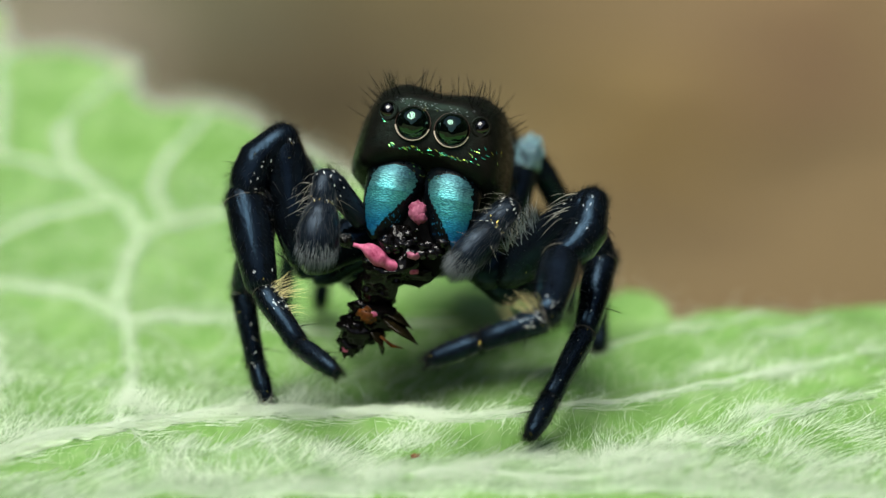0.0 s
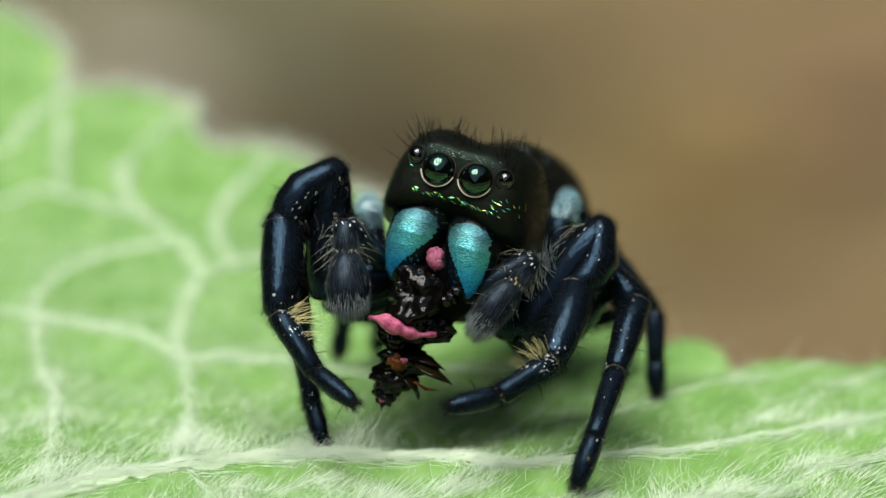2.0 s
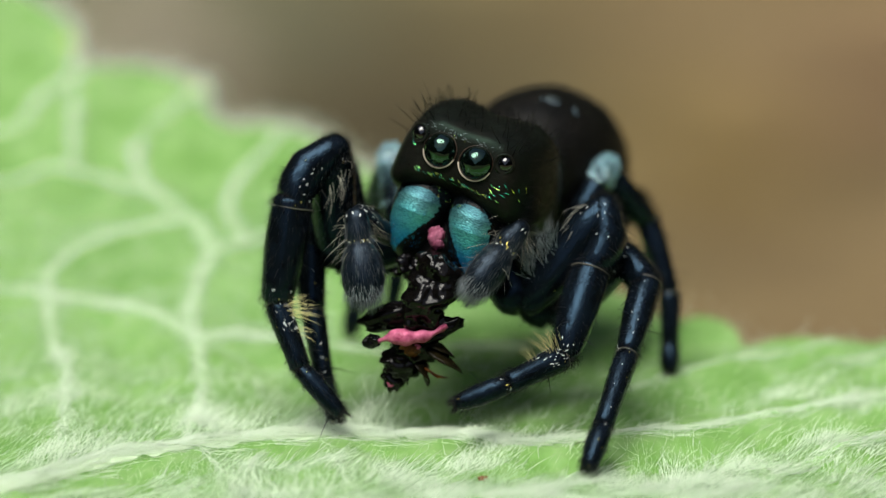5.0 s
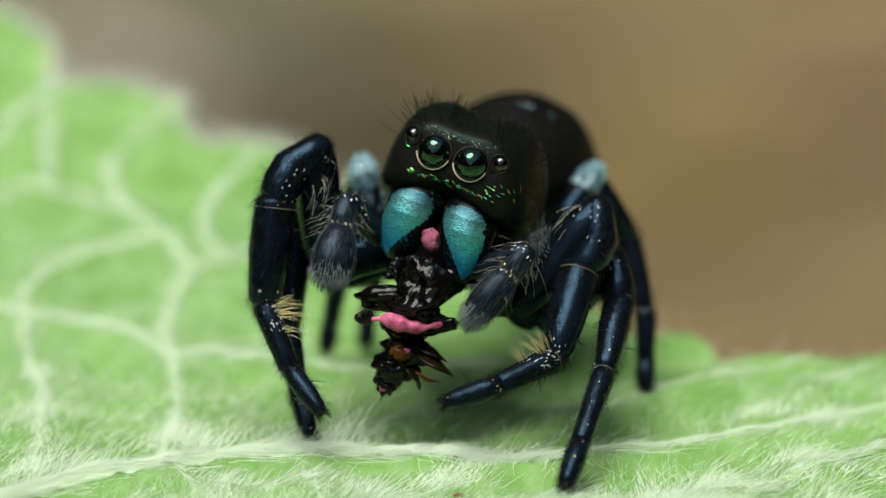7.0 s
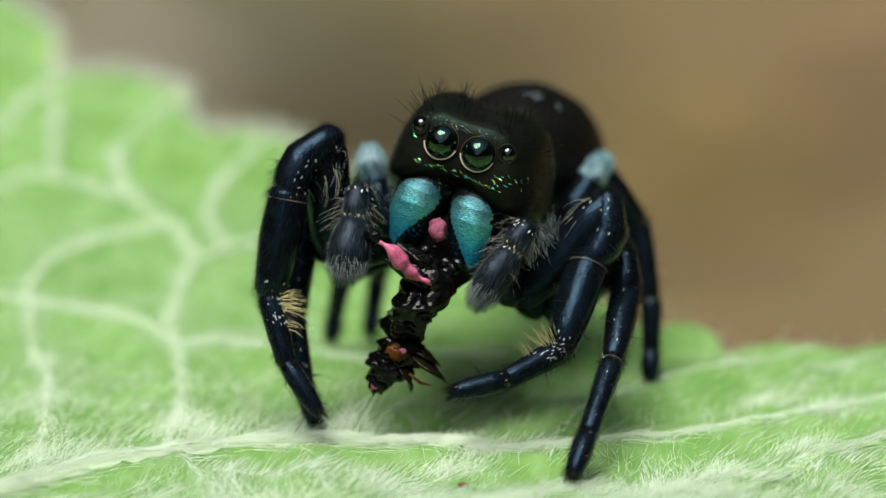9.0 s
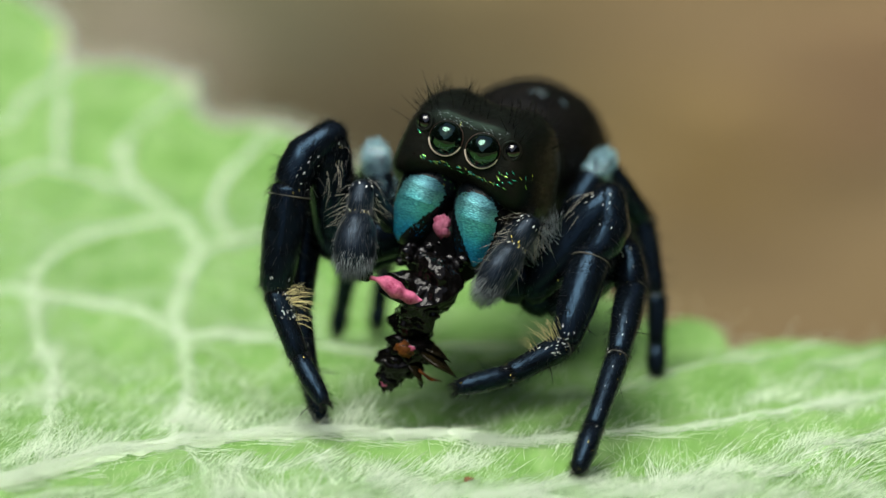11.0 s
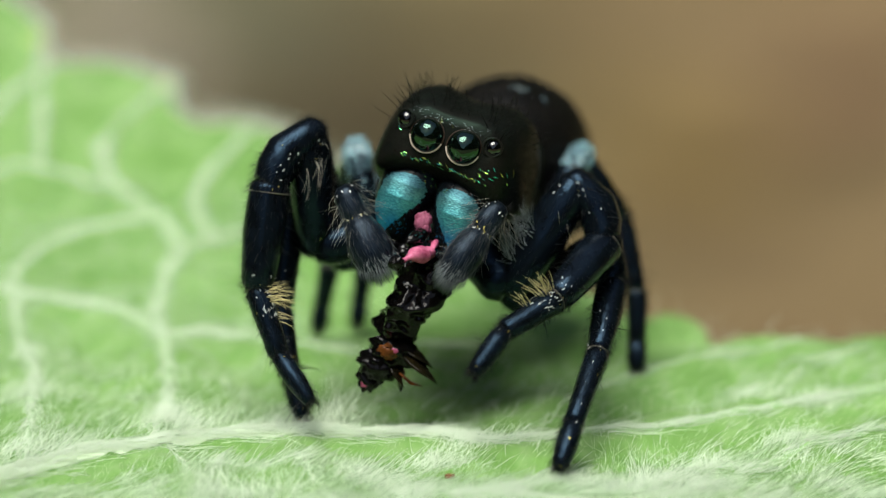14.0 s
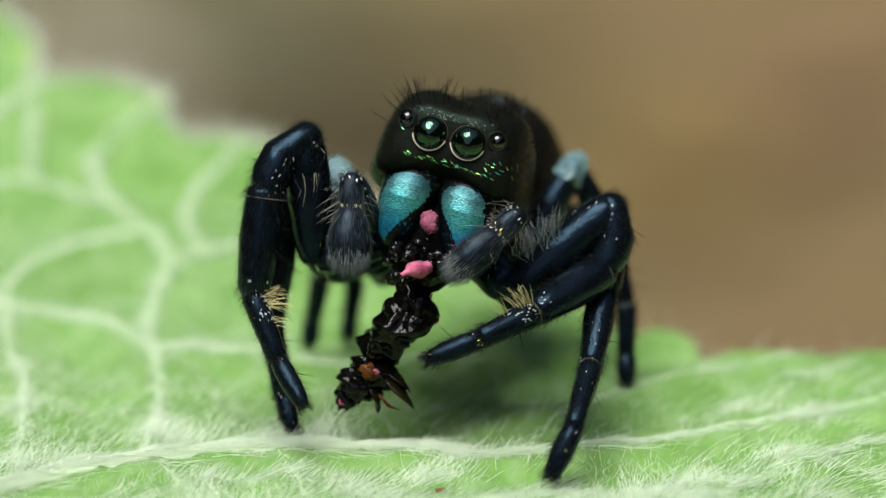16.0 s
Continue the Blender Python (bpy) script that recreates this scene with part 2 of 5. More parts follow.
# ---------------------------------------------------------------- mesh building
class Shape:
    """Vertices and faces, in millimetres."""

    def __init__(self):
        self.v, self.f = [], []

    def ring_loft(self, rings, close=True):
        """Skin over rings of points, with the faces turned outwards."""
        n = len(rings[0])
        base = len(self.v)
        first = len(self.f)
        for r in rings:
            self.v.extend(tuple(p) for p in r)
        for i in range(len(rings) - 1):
            for j in range(n):
                a, b2 = base + i * n + j, base + i * n + (j + 1) % n
                self.f.append((a, b2, b2 + n, a + n))
        if close:
            for ring, flip in ((0, True), (len(rings) - 1, False)):
                c = sum((Vector(p) for p in rings[ring]), Vector()) / n
                k = len(self.v)
                self.v.append(tuple(c))
                for j in range(n):
                    a, b2 = base + ring * n + j, base + ring * n + (j + 1) % n
                    self.f.append((b2, a, k) if flip else (a, b2, k))
        pts = [Vector(p) for p in self.v[base:]]
        c = sum(pts, Vector()) / len(pts)
        vol = 0.0
        for f in self.f[first:]:
            p = [Vector(self.v[i]) - c for i in f]
            vol += p[0].dot(p[1].cross(p[2])) + (p[0].dot(p[2].cross(p[3])) if len(p) == 4 else 0.0)
        if vol < 0:
            self.f[first:] = [f[::-1] for f in self.f[first:]]
        return self

    def limb(self, length, profile, n=14, flat=1.0, bend=0.0, wob=0.0):
        """A tapered segment along +y. profile: (share of the length, radius)."""
        rings = []
        for s, r in profile:
            ring = []
            for j in range(n):
                a = 2 * math.pi * j / n
                k = 1 + wob * noise.noise(Vector((s * 5, math.cos(a) * 2, math.sin(a) * 2)))
                ring.append((r * k * math.cos(a), s * length, r * k * flat * math.sin(a) + bend * math.sin(math.pi * min(max(s, 0), 1))))
            rings.append(ring)
        return self.ring_loft(rings)

    def ball(self, c, r, n=14, m=8, rough=0.0, seed=0.0, freq=2.0):
        rings = []
        r = Vector((r, r, r)) if isinstance(r, (int, float)) else Vector(r)
        for i in range(1, m):
            t = math.pi * i / m
            ring = []
            for j in range(n):
                a = 2 * math.pi * j / n
                d = Vector((math.sin(t) * math.cos(a), math.sin(t) * math.sin(a), math.cos(t)))
                k = 1 + rough * noise.noise(d * freq + Vector((seed, seed * 2, 0)))
                ring.append((c[0] + d.x * r.x * k, c[1] + d.y * r.y * k, c[2] + d.z * r.z * k))
            rings.append(ring)
        return self.ring_loft(rings[::-1])

    def hair(self, p, d, length, w, droop=(0, 0, 0), segs=2):
        """A thin tapering hair of three sides."""
        p, d = Vector(p), Vector(d).normalized()
        side = d.orthogonal().normalized()
        other = d.cross(side)
        base = len(self.v)
        for i in range(segs):
            s = i / segs
            c = p + d * (length * s) + Vector(droop) * (s * s)
            r = w * (1 - 0.6 * s)
            for j in range(3):
                a = 2.094 * j
                self.v.append(tuple(c + side * (r * math.cos(a)) + other * (r * math.sin(a))))
        self.v.append(tuple(p + d * length + Vector(droop)))
        for i in range(segs - 1):
            for j in range(3):
                a, b2 = base + 3 * i + j, base + 3 * i + (j + 1) % 3
                self.f.append((a, b2, b2 + 3, a + 3))
        k = base + 3 * (segs - 1)
        for j in range(3):
            self.f.append((k + j, k + (j + 1) % 3, base + 3 * segs))
        return self

    def path(self, points, radii, n=8, flat=1.0):
        """A tube through the points."""
        rings = []
        for i, p in enumerate(points):
            p = Vector(p)
            t = (Vector(points[min(i + 1, len(points) - 1)]) - Vector(points[max(i - 1, 0)])).normalized()
            side = t.cross(Vector((0, 0, 1)))
            side = side.normalized() if side.length > 1e-6 else Vector((1, 0, 0))
            up = side.cross(t)
            rings.append([p + side * (radii[i] * math.cos(2 * math.pi * j / n)) + up * (radii[i] * flat * math.sin(2 * math.pi * j / n))
                          for j in range(n)])
        return self.ring_loft(rings)

    def mesh(self, name, mat, smooth=True):
        me = bpy.data.meshes.new(name)
        me.from_pydata((np.array(self.v, dtype=float) * MM).tolist(), [], self.f)
        me.polygons.foreach_set("use_smooth", [smooth] * len(me.polygons))
        me.materials.append(mat)
        me.update()
        return me


def part(name, shape, mat, parent, label="", smooth=True):
    ob = new(name, shape.mesh(name, mat, smooth))
    ob.parent = parent
    if label:
        tagged(ob, label)
    return ob


def bez(points, n):
    """A smooth line through the points (Catmull-Rom), as n + 1 points."""
    p = [Vector(q) for q in points]
    p = [p[0] * 2 - p[1]] + p + [p[-1] * 2 - p[-2]]
    out = []
    m = len(p) - 3
    for k in range(n + 1):
        u = k / n * m
        i = min(int(u), m - 1)
        t = u - i
        a, b, c, d = p[i:i + 4]
        out.append(0.5 * (2 * b + (c - a) * t + (2 * a - 5 * b + 4 * c - d) * t * t + (3 * b - 3 * c + d - a) * t * t * t))
    return out


# ---------------------------------------------------------------- ground
def build_ground():
    s = Shape()
    n, size = 40, 6000.0
    for i in range(n + 1):
        for j in range(n + 1):
            u, v = 2 * i / n - 1, 2 * j / n - 1
            x, y = size * u * abs(u) ** 1.5, size * v * abs(v) ** 1.5
            s.v.append((x, y, -120 + 6 * noise.noise(Vector((x, y, 0)) * 0.01)))
    for i in range(n):
        for j in range(n):
            a = i * (n + 1) + j
            s.f.append((a, a + n + 1, a + n + 2, a + 1))
    g = new("ground", s.mesh("ground", GROUND))
    tagged(g, "brown out-of-focus forest floor of leaf litter", "ground", kind="structure")


build_ground()


def build_light_ring():
    """Unseen dark ring all round, added to block low sky; open above, lower behind the camera to let light in."""
    s = Shape()
    n, m = 300, 26
    for i in range(n):
        a = 2 * math.pi * i / n
        gap = math.atan2(math.sin(a + 1.75), math.cos(a + 1.75))
        top = 2200 - 1870 * math.exp(-(gap / 0.85) ** 2) + 290 * noise.noise(Vector((2.5 * math.cos(a), 2.5 * math.sin(a), 9))) + 130 * noise.noise(Vector((16 * math.cos(a), 16 * math.sin(a), 4)))
        for j in range(m + 1):
            c = Vector((3 * math.cos(a), 3 * math.sin(a), j * 0.2))
            k = 1 + 0.16 * noise.noise(c) + 0.08 * noise.noise(c * 4) + 0.03 * noise.noise(c * 12) + 0.10 * (1 - j / m)
            s.v.append((2000 * k * math.cos(a), 2000 * k * math.sin(a), -150 + (top + 150) * j / m))
    for i in range(n):
        for j in range(m):
            a, b2 = i * (m + 1) + j, ((i + 1) % n) * (m + 1) + j
            s.f.append((a, a + 1, b2 + 1, b2))
    t = new("backdrop", s.mesh("backdrop", LIGHT_BLOCKER))
    tagged(t, "unseen dark green ring added to block low sky light", "undergrowth", kind="structure")


build_light_ring()

def blade_mesh(length, width, fold, seed, mat, name):
    """A leaf for overhead or the floor: pointed, folded along its rib and bowed."""
    s = Shape()
    n, m = 14, 6
    for i in range(n + 1):
        u = i / n
        w = width * math.sin(math.pi * min(1.0, 0.04 + 0.96 * u) ** 0.8) ** 0.8
        for j in range(m + 1):
            v = 2 * j / m - 1
            x, y = w * 0.5 * v, length * (u - 0.5)
            s.v.append((x, y, fold * abs(v) * w + 0.12 * length * (u - 0.5) ** 2 + 0.04 * length * noise.noise(Vector((x / width * 2, y / length * 3, seed)))))
    for i in range(n):
        for j in range(m):
            a = i * (m + 1) + j
            s.f.append((a, a + 1, a + m + 2, a + m + 1))
    return s.mesh(name, mat)


def build_sun_breakers():
    """Unseen leaves, added overhead to split the sun's reflection in the eyes."""
    for k, (x, y, z, length, width, turn) in enumerate(((-330, -180, 800, 460, 80, 20), (-40, -330, 860, 520, 60, -35), (-170, -60, 900, 380, 70, 80), (40, -560, 800, 460, 90, 15))):
        ob = new("sun_breaker_leaf", blade_mesh(length, width, 0.12, k * 5.3, LIGHT_BLOCKER, "sun_breaker_leaf"))
        ob.matrix_world = pose(x * MM, y * MM, z * MM, 6, -8, turn)
        tagged(ob, "unseen broad leaf added overhead to break up the reflected sun", "leaf", group="canopy leaves")


build_sun_breakers()


def build_litter():
    # leaves added where the camera's rays meet the floor, to tone its blur
    for k, (x, y, length, width, turn, tone, words) in enumerate((
            (-13, 436, 34, 20, 60, (0.055, 0.042, 0.022), "dark brown leaf added to darken the blurred forest floor"),
            (4, 470, 40, 17, -70, (0.070, 0.056, 0.030), "dark brown leaf added to darken the blurred forest floor"),
            (-34, 468, 26, 13, 20, (0.38, 0.32, 0.26), "pale grey leaf added to lighten the blurred forest floor"),
            (-23, 490, 30, 16, 100, (0.085, 0.085, 0.055), "dull olive leaf added to tone the blurred forest floor"),
            (24, 430, 36, 18, 15, (0.146, 0.100, 0.034), "orange brown leaf added to tone the blurred forest floor"),
            (44, 452, 30, 16, -40, (0.178, 0.108, 0.060), "reddish leaf added to tone the blurred forest floor"))):
        m, n, l, b = material("fallen leaf", tone, 0.85, 0.0, 0.2)
        f = noise_tex(n, l, 160, 4)
        l.new(ramp(n, l, f, [(0.3, tuple(c * 0.7 for c in tone)), (0.7, tuple(c * 1.25 for c in tone))]), b.inputs["Base Color"])
        ob = new("floor_tone_leaf", blade_mesh(length, width, 0.10, k * 3.1 + 2, m, "floor_tone_leaf"))
        ob.matrix_world = pose(x * MM, y * MM, (-118.0 + 6 * noise.noise(Vector((x, y, 0)) * 0.01)) * MM, 0, 0, turn)
        tagged(ob, words, "leaf", group="fallen leaves")


build_litter()

# ---------------------------------------------------------------- leaf
# far margin of the leaf, tooth by tooth: (x, y) along it, the apex lying towards +x
MARGIN = [(-24.0, 37.0), (-15.0, 35.5), (-10.72, 31.83), (-9.77, 29.92), (-9.23, 28.32), (-9.05, 27.12), (-9.03, 25.40), (-9.00, 23.90),
          (-8.73, 24.28), (-8.11, 24.68), (-7.33, 24.57), (-6.65, 23.97), (-6.17, 23.28), (-5.79, 22.02), (-5.77, 20.97), (-5.74, 20.22),
          (-5.44, 19.66), (-4.80, 19.20), (-4.17, 18.73), (-3.28, 18.05), (-2.27, 16.70), (-1.28, 14.74), (-0.32, 13.04), (0.85, 10.98),
          (1.98, 8.99), (3.09, 7.44), (3.73, 6.31), (4.16, 5.86), (4.61, 6.08), (5.05, 5.86), (5.33, 5.19), (5.44, 4.25), (5.85, 4.03),
          (6.73, 4.02), (7.61, 4.16), (8.62, 4.62), (12.0, 5.20), (16.0, 3.50), (20.0, 1.0)]
# the veins, each a line of (x, y), with its radius at both ends
VEINS = [
    (0.30, 0.17, [(-10.3, -6.9), (-8.98, -5.6), (-7.98, -4.89), (-7.03, -4.0), (-6.04, -3.3), (-5.03, -2.83), (-4.02, -2.33), (-2.99, -2.11), (-1.95, -2.02), (-0.91, -2.08), (-0.08, -2.10), (0.70, -2.62)]),
    (0.15, 0.13, [(0.22, -5.76), (0.83, -5.61), (1.73, -5.77), (2.73, -5.96), (3.93, -5.86), (4.97, -5.07), (6.05, -3.91), (7.15, -2.82), (8.11, -2.03), (9.6, -0.8)]),
    (0.13, 0.09, [(0.44, -2.72), (1.16, -2.68), (2.20, -2.37), (3.25, -2.06), (4.30, -1.77), (5.37, -1.20), (6.45, -0.71), (7.54, -0.06), (9.5, 1.2)]),
    (0.14, 0.09, [(-10.5, 7.1), (-8.83, 6.59), (-8.13, 6.21), (-7.33, 5.84), (-6.53, 5.46), (-5.93, 4.73), (-5.22, 3.61), (-4.46, 3.72), (-3.69, 3.60), (-2.04, 3.09), (-0.30, 2.90), (1.0, 3.2)]),
    (0.12, 0.12, [(-10.8, 13.9), (-9.45, 14.80), (-8.88, 15.31), (-8.13, 14.88), (-7.24, 14.02), (-6.36, 13.09), (-5.57, 11.44), (-5.29, 10.23), (-5.06, 9.05)]),
    (0.10, 0.10, [(-5.06, 9.05), (-5.27, 7.13), (-5.35, 5.27), (-5.22, 3.61)]),
    (0.10, 0.10, [(-6.36, 13.09), (-6.86, 14.78), (-7.02, 16.08), (-7.04, 16.96), (-6.78, 18.98), (-6.24, 20.60), (-5.90, 21.70)]),
    (0.09, 0.06, [(-5.06, 9.05), (-4.46, 9.83), (-3.90, 10.42), (-3.34, 10.81), (-2.2, 12.2)]),
    (0.09, 0.07, [(-5.22, 3.61), (-4.96, 1.38), (-4.92, -0.63), (-5.05, -2.57)]),
    (0.09, 0.08, [(-8.60, 23.2), (-8.76, 22.77), (-9.19, 21.57), (-9.49, 20.39), (-9.74, 18.78), (-10.6, 17.2)]),
    (0.08, 0.07, [(-8.72, 22.04), (-8.53, 18.77), (-8.33, 15.22)]),
    (0.08, 0.06, [(-8.19, 6.1), (-7.95, 3.49), (-7.53, 1.40), (-7.40, -1.27), (-7.36, -3.80)]),
    (0.06, 0.03, [(-5.7, 11.6), (-7.0, 10.6), (-8.1, 8.6), (-8.3, 6.4)]),
    (0.06, 0.03, [(-3.8, 18.5), (-4.6, 15.0), (-4.9, 12.4), (-4.4, 9.9)]),
    (0.035, 0.02, [(-4.89, -2.78), (-4.31, -4.50), (-3.93, -6.62)]),
    (0.035, 0.02, [(-2.63, -2.30), (-2.18, -4.50), (-1.54, -6.61)]),
    (0.04, 0.03, [(1.93, -2.44), (2.60, -0.32), (3.60, 1.04), (5.25, 2.08), (6.94, 3.13)]),
    (0.035, 0.03, [(6.40, -0.30), (7.17, 1.74), (8.20, 2.79)]),
]


def margin_y(x):
    for (x0, y0), (x1, y1) in zip(MARGIN, MARGIN[1:]):
        if x <= x1:
            t = (x - x0) / (x1 - x0)
            return y0 + (y1 - y0) * t
    return MARGIN[-1][1]


# where the hairs stand in tufts on the veins: x, y, how many, how tall
TUFTS = [(-4.90, -1.50, 214, 0.88), (-4.47, -1.82, 165, 0.88), (-7.55, -0.02, 94, 0.88), (-7.73, 2.38, 60, 0.72), (-7.39, -3.27, 115, 0.72), (-2.75, -1.81, 99, 0.88), (-1.72, -0.83, 39, 2.10), (-1.82, -1.48, 75, 1.40), (0.16, -3.56, 132, 0.72), (0.68, -2.92, 132, 0.72), (6.11, 0.03, 90, 0.72), (7.24, -0.46, 115, 0.72), (6.49, -2.26, 115, 0.72), (1.71, -2.76, 82, 0.64), (4.98, -3.54, 115, 0.72), (-8.38, -0.36, 54, 0.80), (-6.57, -2.31, 77, 0.72), (-3.92, -1.00, 40, 0.80), (-7.73, -3.58, 77, 0.72), (-1.17, -4.18, 60, 0.64), (3.71, -4.48, 71, 0.72)]
VEIN_LINES = [([Vector((x, y, 0)) for x, y in line], r0, r1) for r0, r1, line in VEINS]
VEIN_POINTS = []
for _line, _r0, _r1 in VEIN_LINES:
    _q = bez(_line, 24)
    for _k, _p in enumerate(_q):
        VEIN_POINTS.append((_p.x, _p.y, _r0 + (_r1 - _r0) * _k / 24))
VEIN_XYR = np.array(VEIN_POINTS)


def leaf_z(x, y):
    d = np.hypot(VEIN_XYR[:, 0] - x, VEIN_XYR[:, 1] - y)
    near = float(d.min())
    bulge = 0.34 * (min(near, 1.6) / 1.6) ** 1.2
    z = 0.10 * noise.noise(Vector((x * 0.35, y * 0.35, 3))) - bulge + 0.11 * noise.noise(Vector((x * 1.1, y * 1.1, 7))) + 0.03 * noise.noise(Vector((x * 3.1, y * 3.1, 2)))
    return z


def curled_to_view(shape):
    """Fits the camera's view: far points slide along its rays, which lifts the margin."""
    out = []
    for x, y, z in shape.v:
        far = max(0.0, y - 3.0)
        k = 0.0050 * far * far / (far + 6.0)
        # -100.4 and 33.6 are the camera's own y and height
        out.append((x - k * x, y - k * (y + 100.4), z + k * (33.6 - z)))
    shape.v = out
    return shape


def build_leaf():
    leaf = new("leaf")
    tagged(leaf, "downy light green toothed leaf with pale raised veins", "leaf")
    blade = Shape()
    xs = sorted({round(-24.0 + 0.5 * i, 3) for i in range(89)} | {round(-11.0 + 0.065 * i, 3) for i in range(320)} | {p[0] for p in MARGIN})
    rows = [i / 12 - 1 for i in range(12)] + [(i / 210) ** 1.45 for i in range(211)]
    nx, ny = len(xs) - 1, len(rows) - 1
    top = []
    for x in xs:
        ym = margin_y(x)
        for v in rows:
            y = -7.0 + (ym + 7.0 if v > 0 else 6.0) * v
            top.append((x, y, leaf_z(x, y)))
    blade.v = top + [(x, y, z - 0.22) for x, y, z in top]
    m = (nx + 1) * (ny + 1)
    for i in range(nx):
        for j in range(ny):
            a = i * (ny + 1) + j
            blade.f.append((a, a + ny + 1, a + ny + 2, a + 1))
            blade.f.append((m + a, m + a + 1, m + a + ny + 2, m + a + ny + 1))
    for i in range(nx):
        for j in (0, ny):
            a, b2 = i * (ny + 1) + j, (i + 1) * (ny + 1) + j
            blade.f.append((a, m + a, m + b2, b2) if j else (a, b2, m + b2, m + a))
    for j in range(ny):
        for i in (0, nx):
            a = i * (ny + 1) + j
            blade.f.append((a, a + 1, m + a + 1, m + a) if i == 0 else (a, m + a, m + a + 1, a + 1))
    part("blade", curled_to_view(blade), LEAF, leaf)
    for k, (line, r0, r1) in enumerate(VEIN_LINES):
        q = bez(line, 36)
        s = Shape()
        pts = [(p.x, p.y, leaf_z(p.x, p.y) + (-0.07 if k == 0 else -0.02 if k < 3 else -0.012)) for p in q]
        rad = [(1.0 if k < 3 else 0.9) * (r0 + (r1 - r0) * i / 36) * (1 + 0.12 * noise.noise(Vector((i * 0.6, k, 0)))) for i in range(37)]
        s.path(pts, rad, 10, 0.40 if k == 0 else 0.38 if k < 3 else 0.35)
        part("midrib" if k == 0 else "vein", curled_to_view(s), MIDRIB if k == 0 else VEIN, leaf, "thick pale hairy midrib" if k == 0 else "")
    rib = [bez(line, 60) for line, _r0, _r1 in VEIN_LINES[:1]][0]

    def below_rib(x, y):
        """The smooth, bare strip of blade along the near side of the midrib."""
        yr = min(rib, key=lambda p: abs(p.x - x)).y
        return x < 3.0 and 0.25 < yr - y < 1.1 + 0.5 * noise.noise(Vector((x * 0.9, 0, 4)))

    rnd = random.Random(4)
    down = Shape()
    for _ in range(30000):
        x = rnd.uniform(-10, 10)
        y = -6.4 + 20 * rnd.random() ** 2.2
        # pale down thinned under and right of the spider, to imitate its shade
        if y > margin_y(x) - 0.1 or (x > -2.5 and y > -2.6 and rnd.random() < 0.92) or (below_rib(x, y) and rnd.random() < 0.85):
            continue
        a = 1.1 + 1.3 * noise.noise(Vector((x * 0.5, y * 0.5, 21))) + rnd.gauss(0, 0.35)
        d = Vector((math.cos(a), math.sin(a), rnd.uniform(0.12, 0.6)))
        ln = rnd.uniform(0.2, 0.6)
        down.hair((x, y, leaf_z(x, y)), d, ln, rnd.uniform(0.0030, 0.0052), segs=1)
    ob = part("leaf_down", curled_to_view(down), LEAF_DOWN, leaf, "fine pale down over the leaf")
    ob["kind"] = "stuff"
    down = Shape()
    for _ in range(12500):
        x = rnd.uniform(-10, 10)
        y = -6.6 + (3.4 if rnd.random() < 0.72 else 9) * rnd.random() ** 1.2
        if y > margin_y(x) - 0.1 or noise.noise(Vector((x * 0.8, y * 0.8, 5))) + rnd.gauss(0, 0.15) < -0.12 or below_rib(x, y):
            continue
        a = 0.9 + 1.6 * noise.noise(Vector((x * 0.7, y * 0.7, 31))) + rnd.gauss(0, 0.25)
        ln = rnd.uniform(0.35, 0.85)
        down.hair((x, y, leaf_z(x, y)), (math.cos(a), math.sin(a), rnd.uniform(0.15, 0.5)), ln, rnd.uniform(0.0038, 0.0062), (0, 0, -0.12 * ln))
    ob = part("leaf_down", curled_to_view(down), LEAF_HAIR, leaf, "longer white hairs on the near half of the leaf")
    ob["kind"] = "stuff"
    vh = Shape()
    for k, (line, r0, r1) in enumerate(VEIN_LINES):
        q = bez(line, 60)
        length = sum((q[i + 1] - q[i]).length for i in range(60))
        count = int(length * (230 if k == 0 else 80 if k < 3 else 70 if k < 14 else 25))
        for _ in range(count):
            u = rnd.random() * 59.99
            i = int(u)
            p = q[i].lerp(q[i + 1], u - i)
            t = (q[i + 1] - q[i]).normalized()
            r = r0 + (r1 - r0) * u / 60
            side = Vector((-t.y, t.x, 0))
            off = rnd.gauss(0, 0.75) * r
            d = t * rnd.uniform(0.6, 1.5) + side * (rnd.gauss(0, 0.16) + off / max(r, 0.01) * 0.16) + Vector((0, 0, rnd.uniform(0.02, 0.24)))
            pt = p + side * off
            ln = rnd.uniform(0.35, 0.95)
            vh.hair((pt.x, pt.y, leaf_z(pt.x, pt.y) + 0.4 * math.sqrt(max(0.0, r * r - off * off))), d, ln, rnd.uniform(0.0032, 0.0060), (0, 0, -0.2 * ln))
    for tx, ty, count, tall in TUFTS:
        for _ in range(count):
            px, py = rnd.gauss(tx, 0.3), rnd.gauss(ty, 0.2)
            a = rnd.gauss(0.9, 0.8)
            ln = rnd.uniform(0.4, 0.9) * tall
            vh.hair((px, py, leaf_z(px, py)), (0.6 * math.cos(a), 0.5 * math.sin(a), rnd.uniform(0.5, 1.1)), ln, rnd.uniform(0.003, 0.0055),
                    (rnd.gauss(0.1, 0.15) * ln, rnd.gauss(0, 0.1) * ln, -0.3 * ln), 4)
    ob = part("vein_hair", curled_to_view(vh), LEAF_HAIR, leaf, "white hairs combed along the veins")
    ob["kind"] = "stuff"
    fr = Shape()
    for (xa, ya), (xb, yb) in zip(MARGIN[1:], MARGIN[2:36]):
        for _ in range(int((240 if xb < 0 else 14) * math.hypot(xb - xa, 0.35 * (yb - ya)))):
            u = rnd.random()
            x, y = xa + (xb - xa) * u, ya + (yb - ya) * u
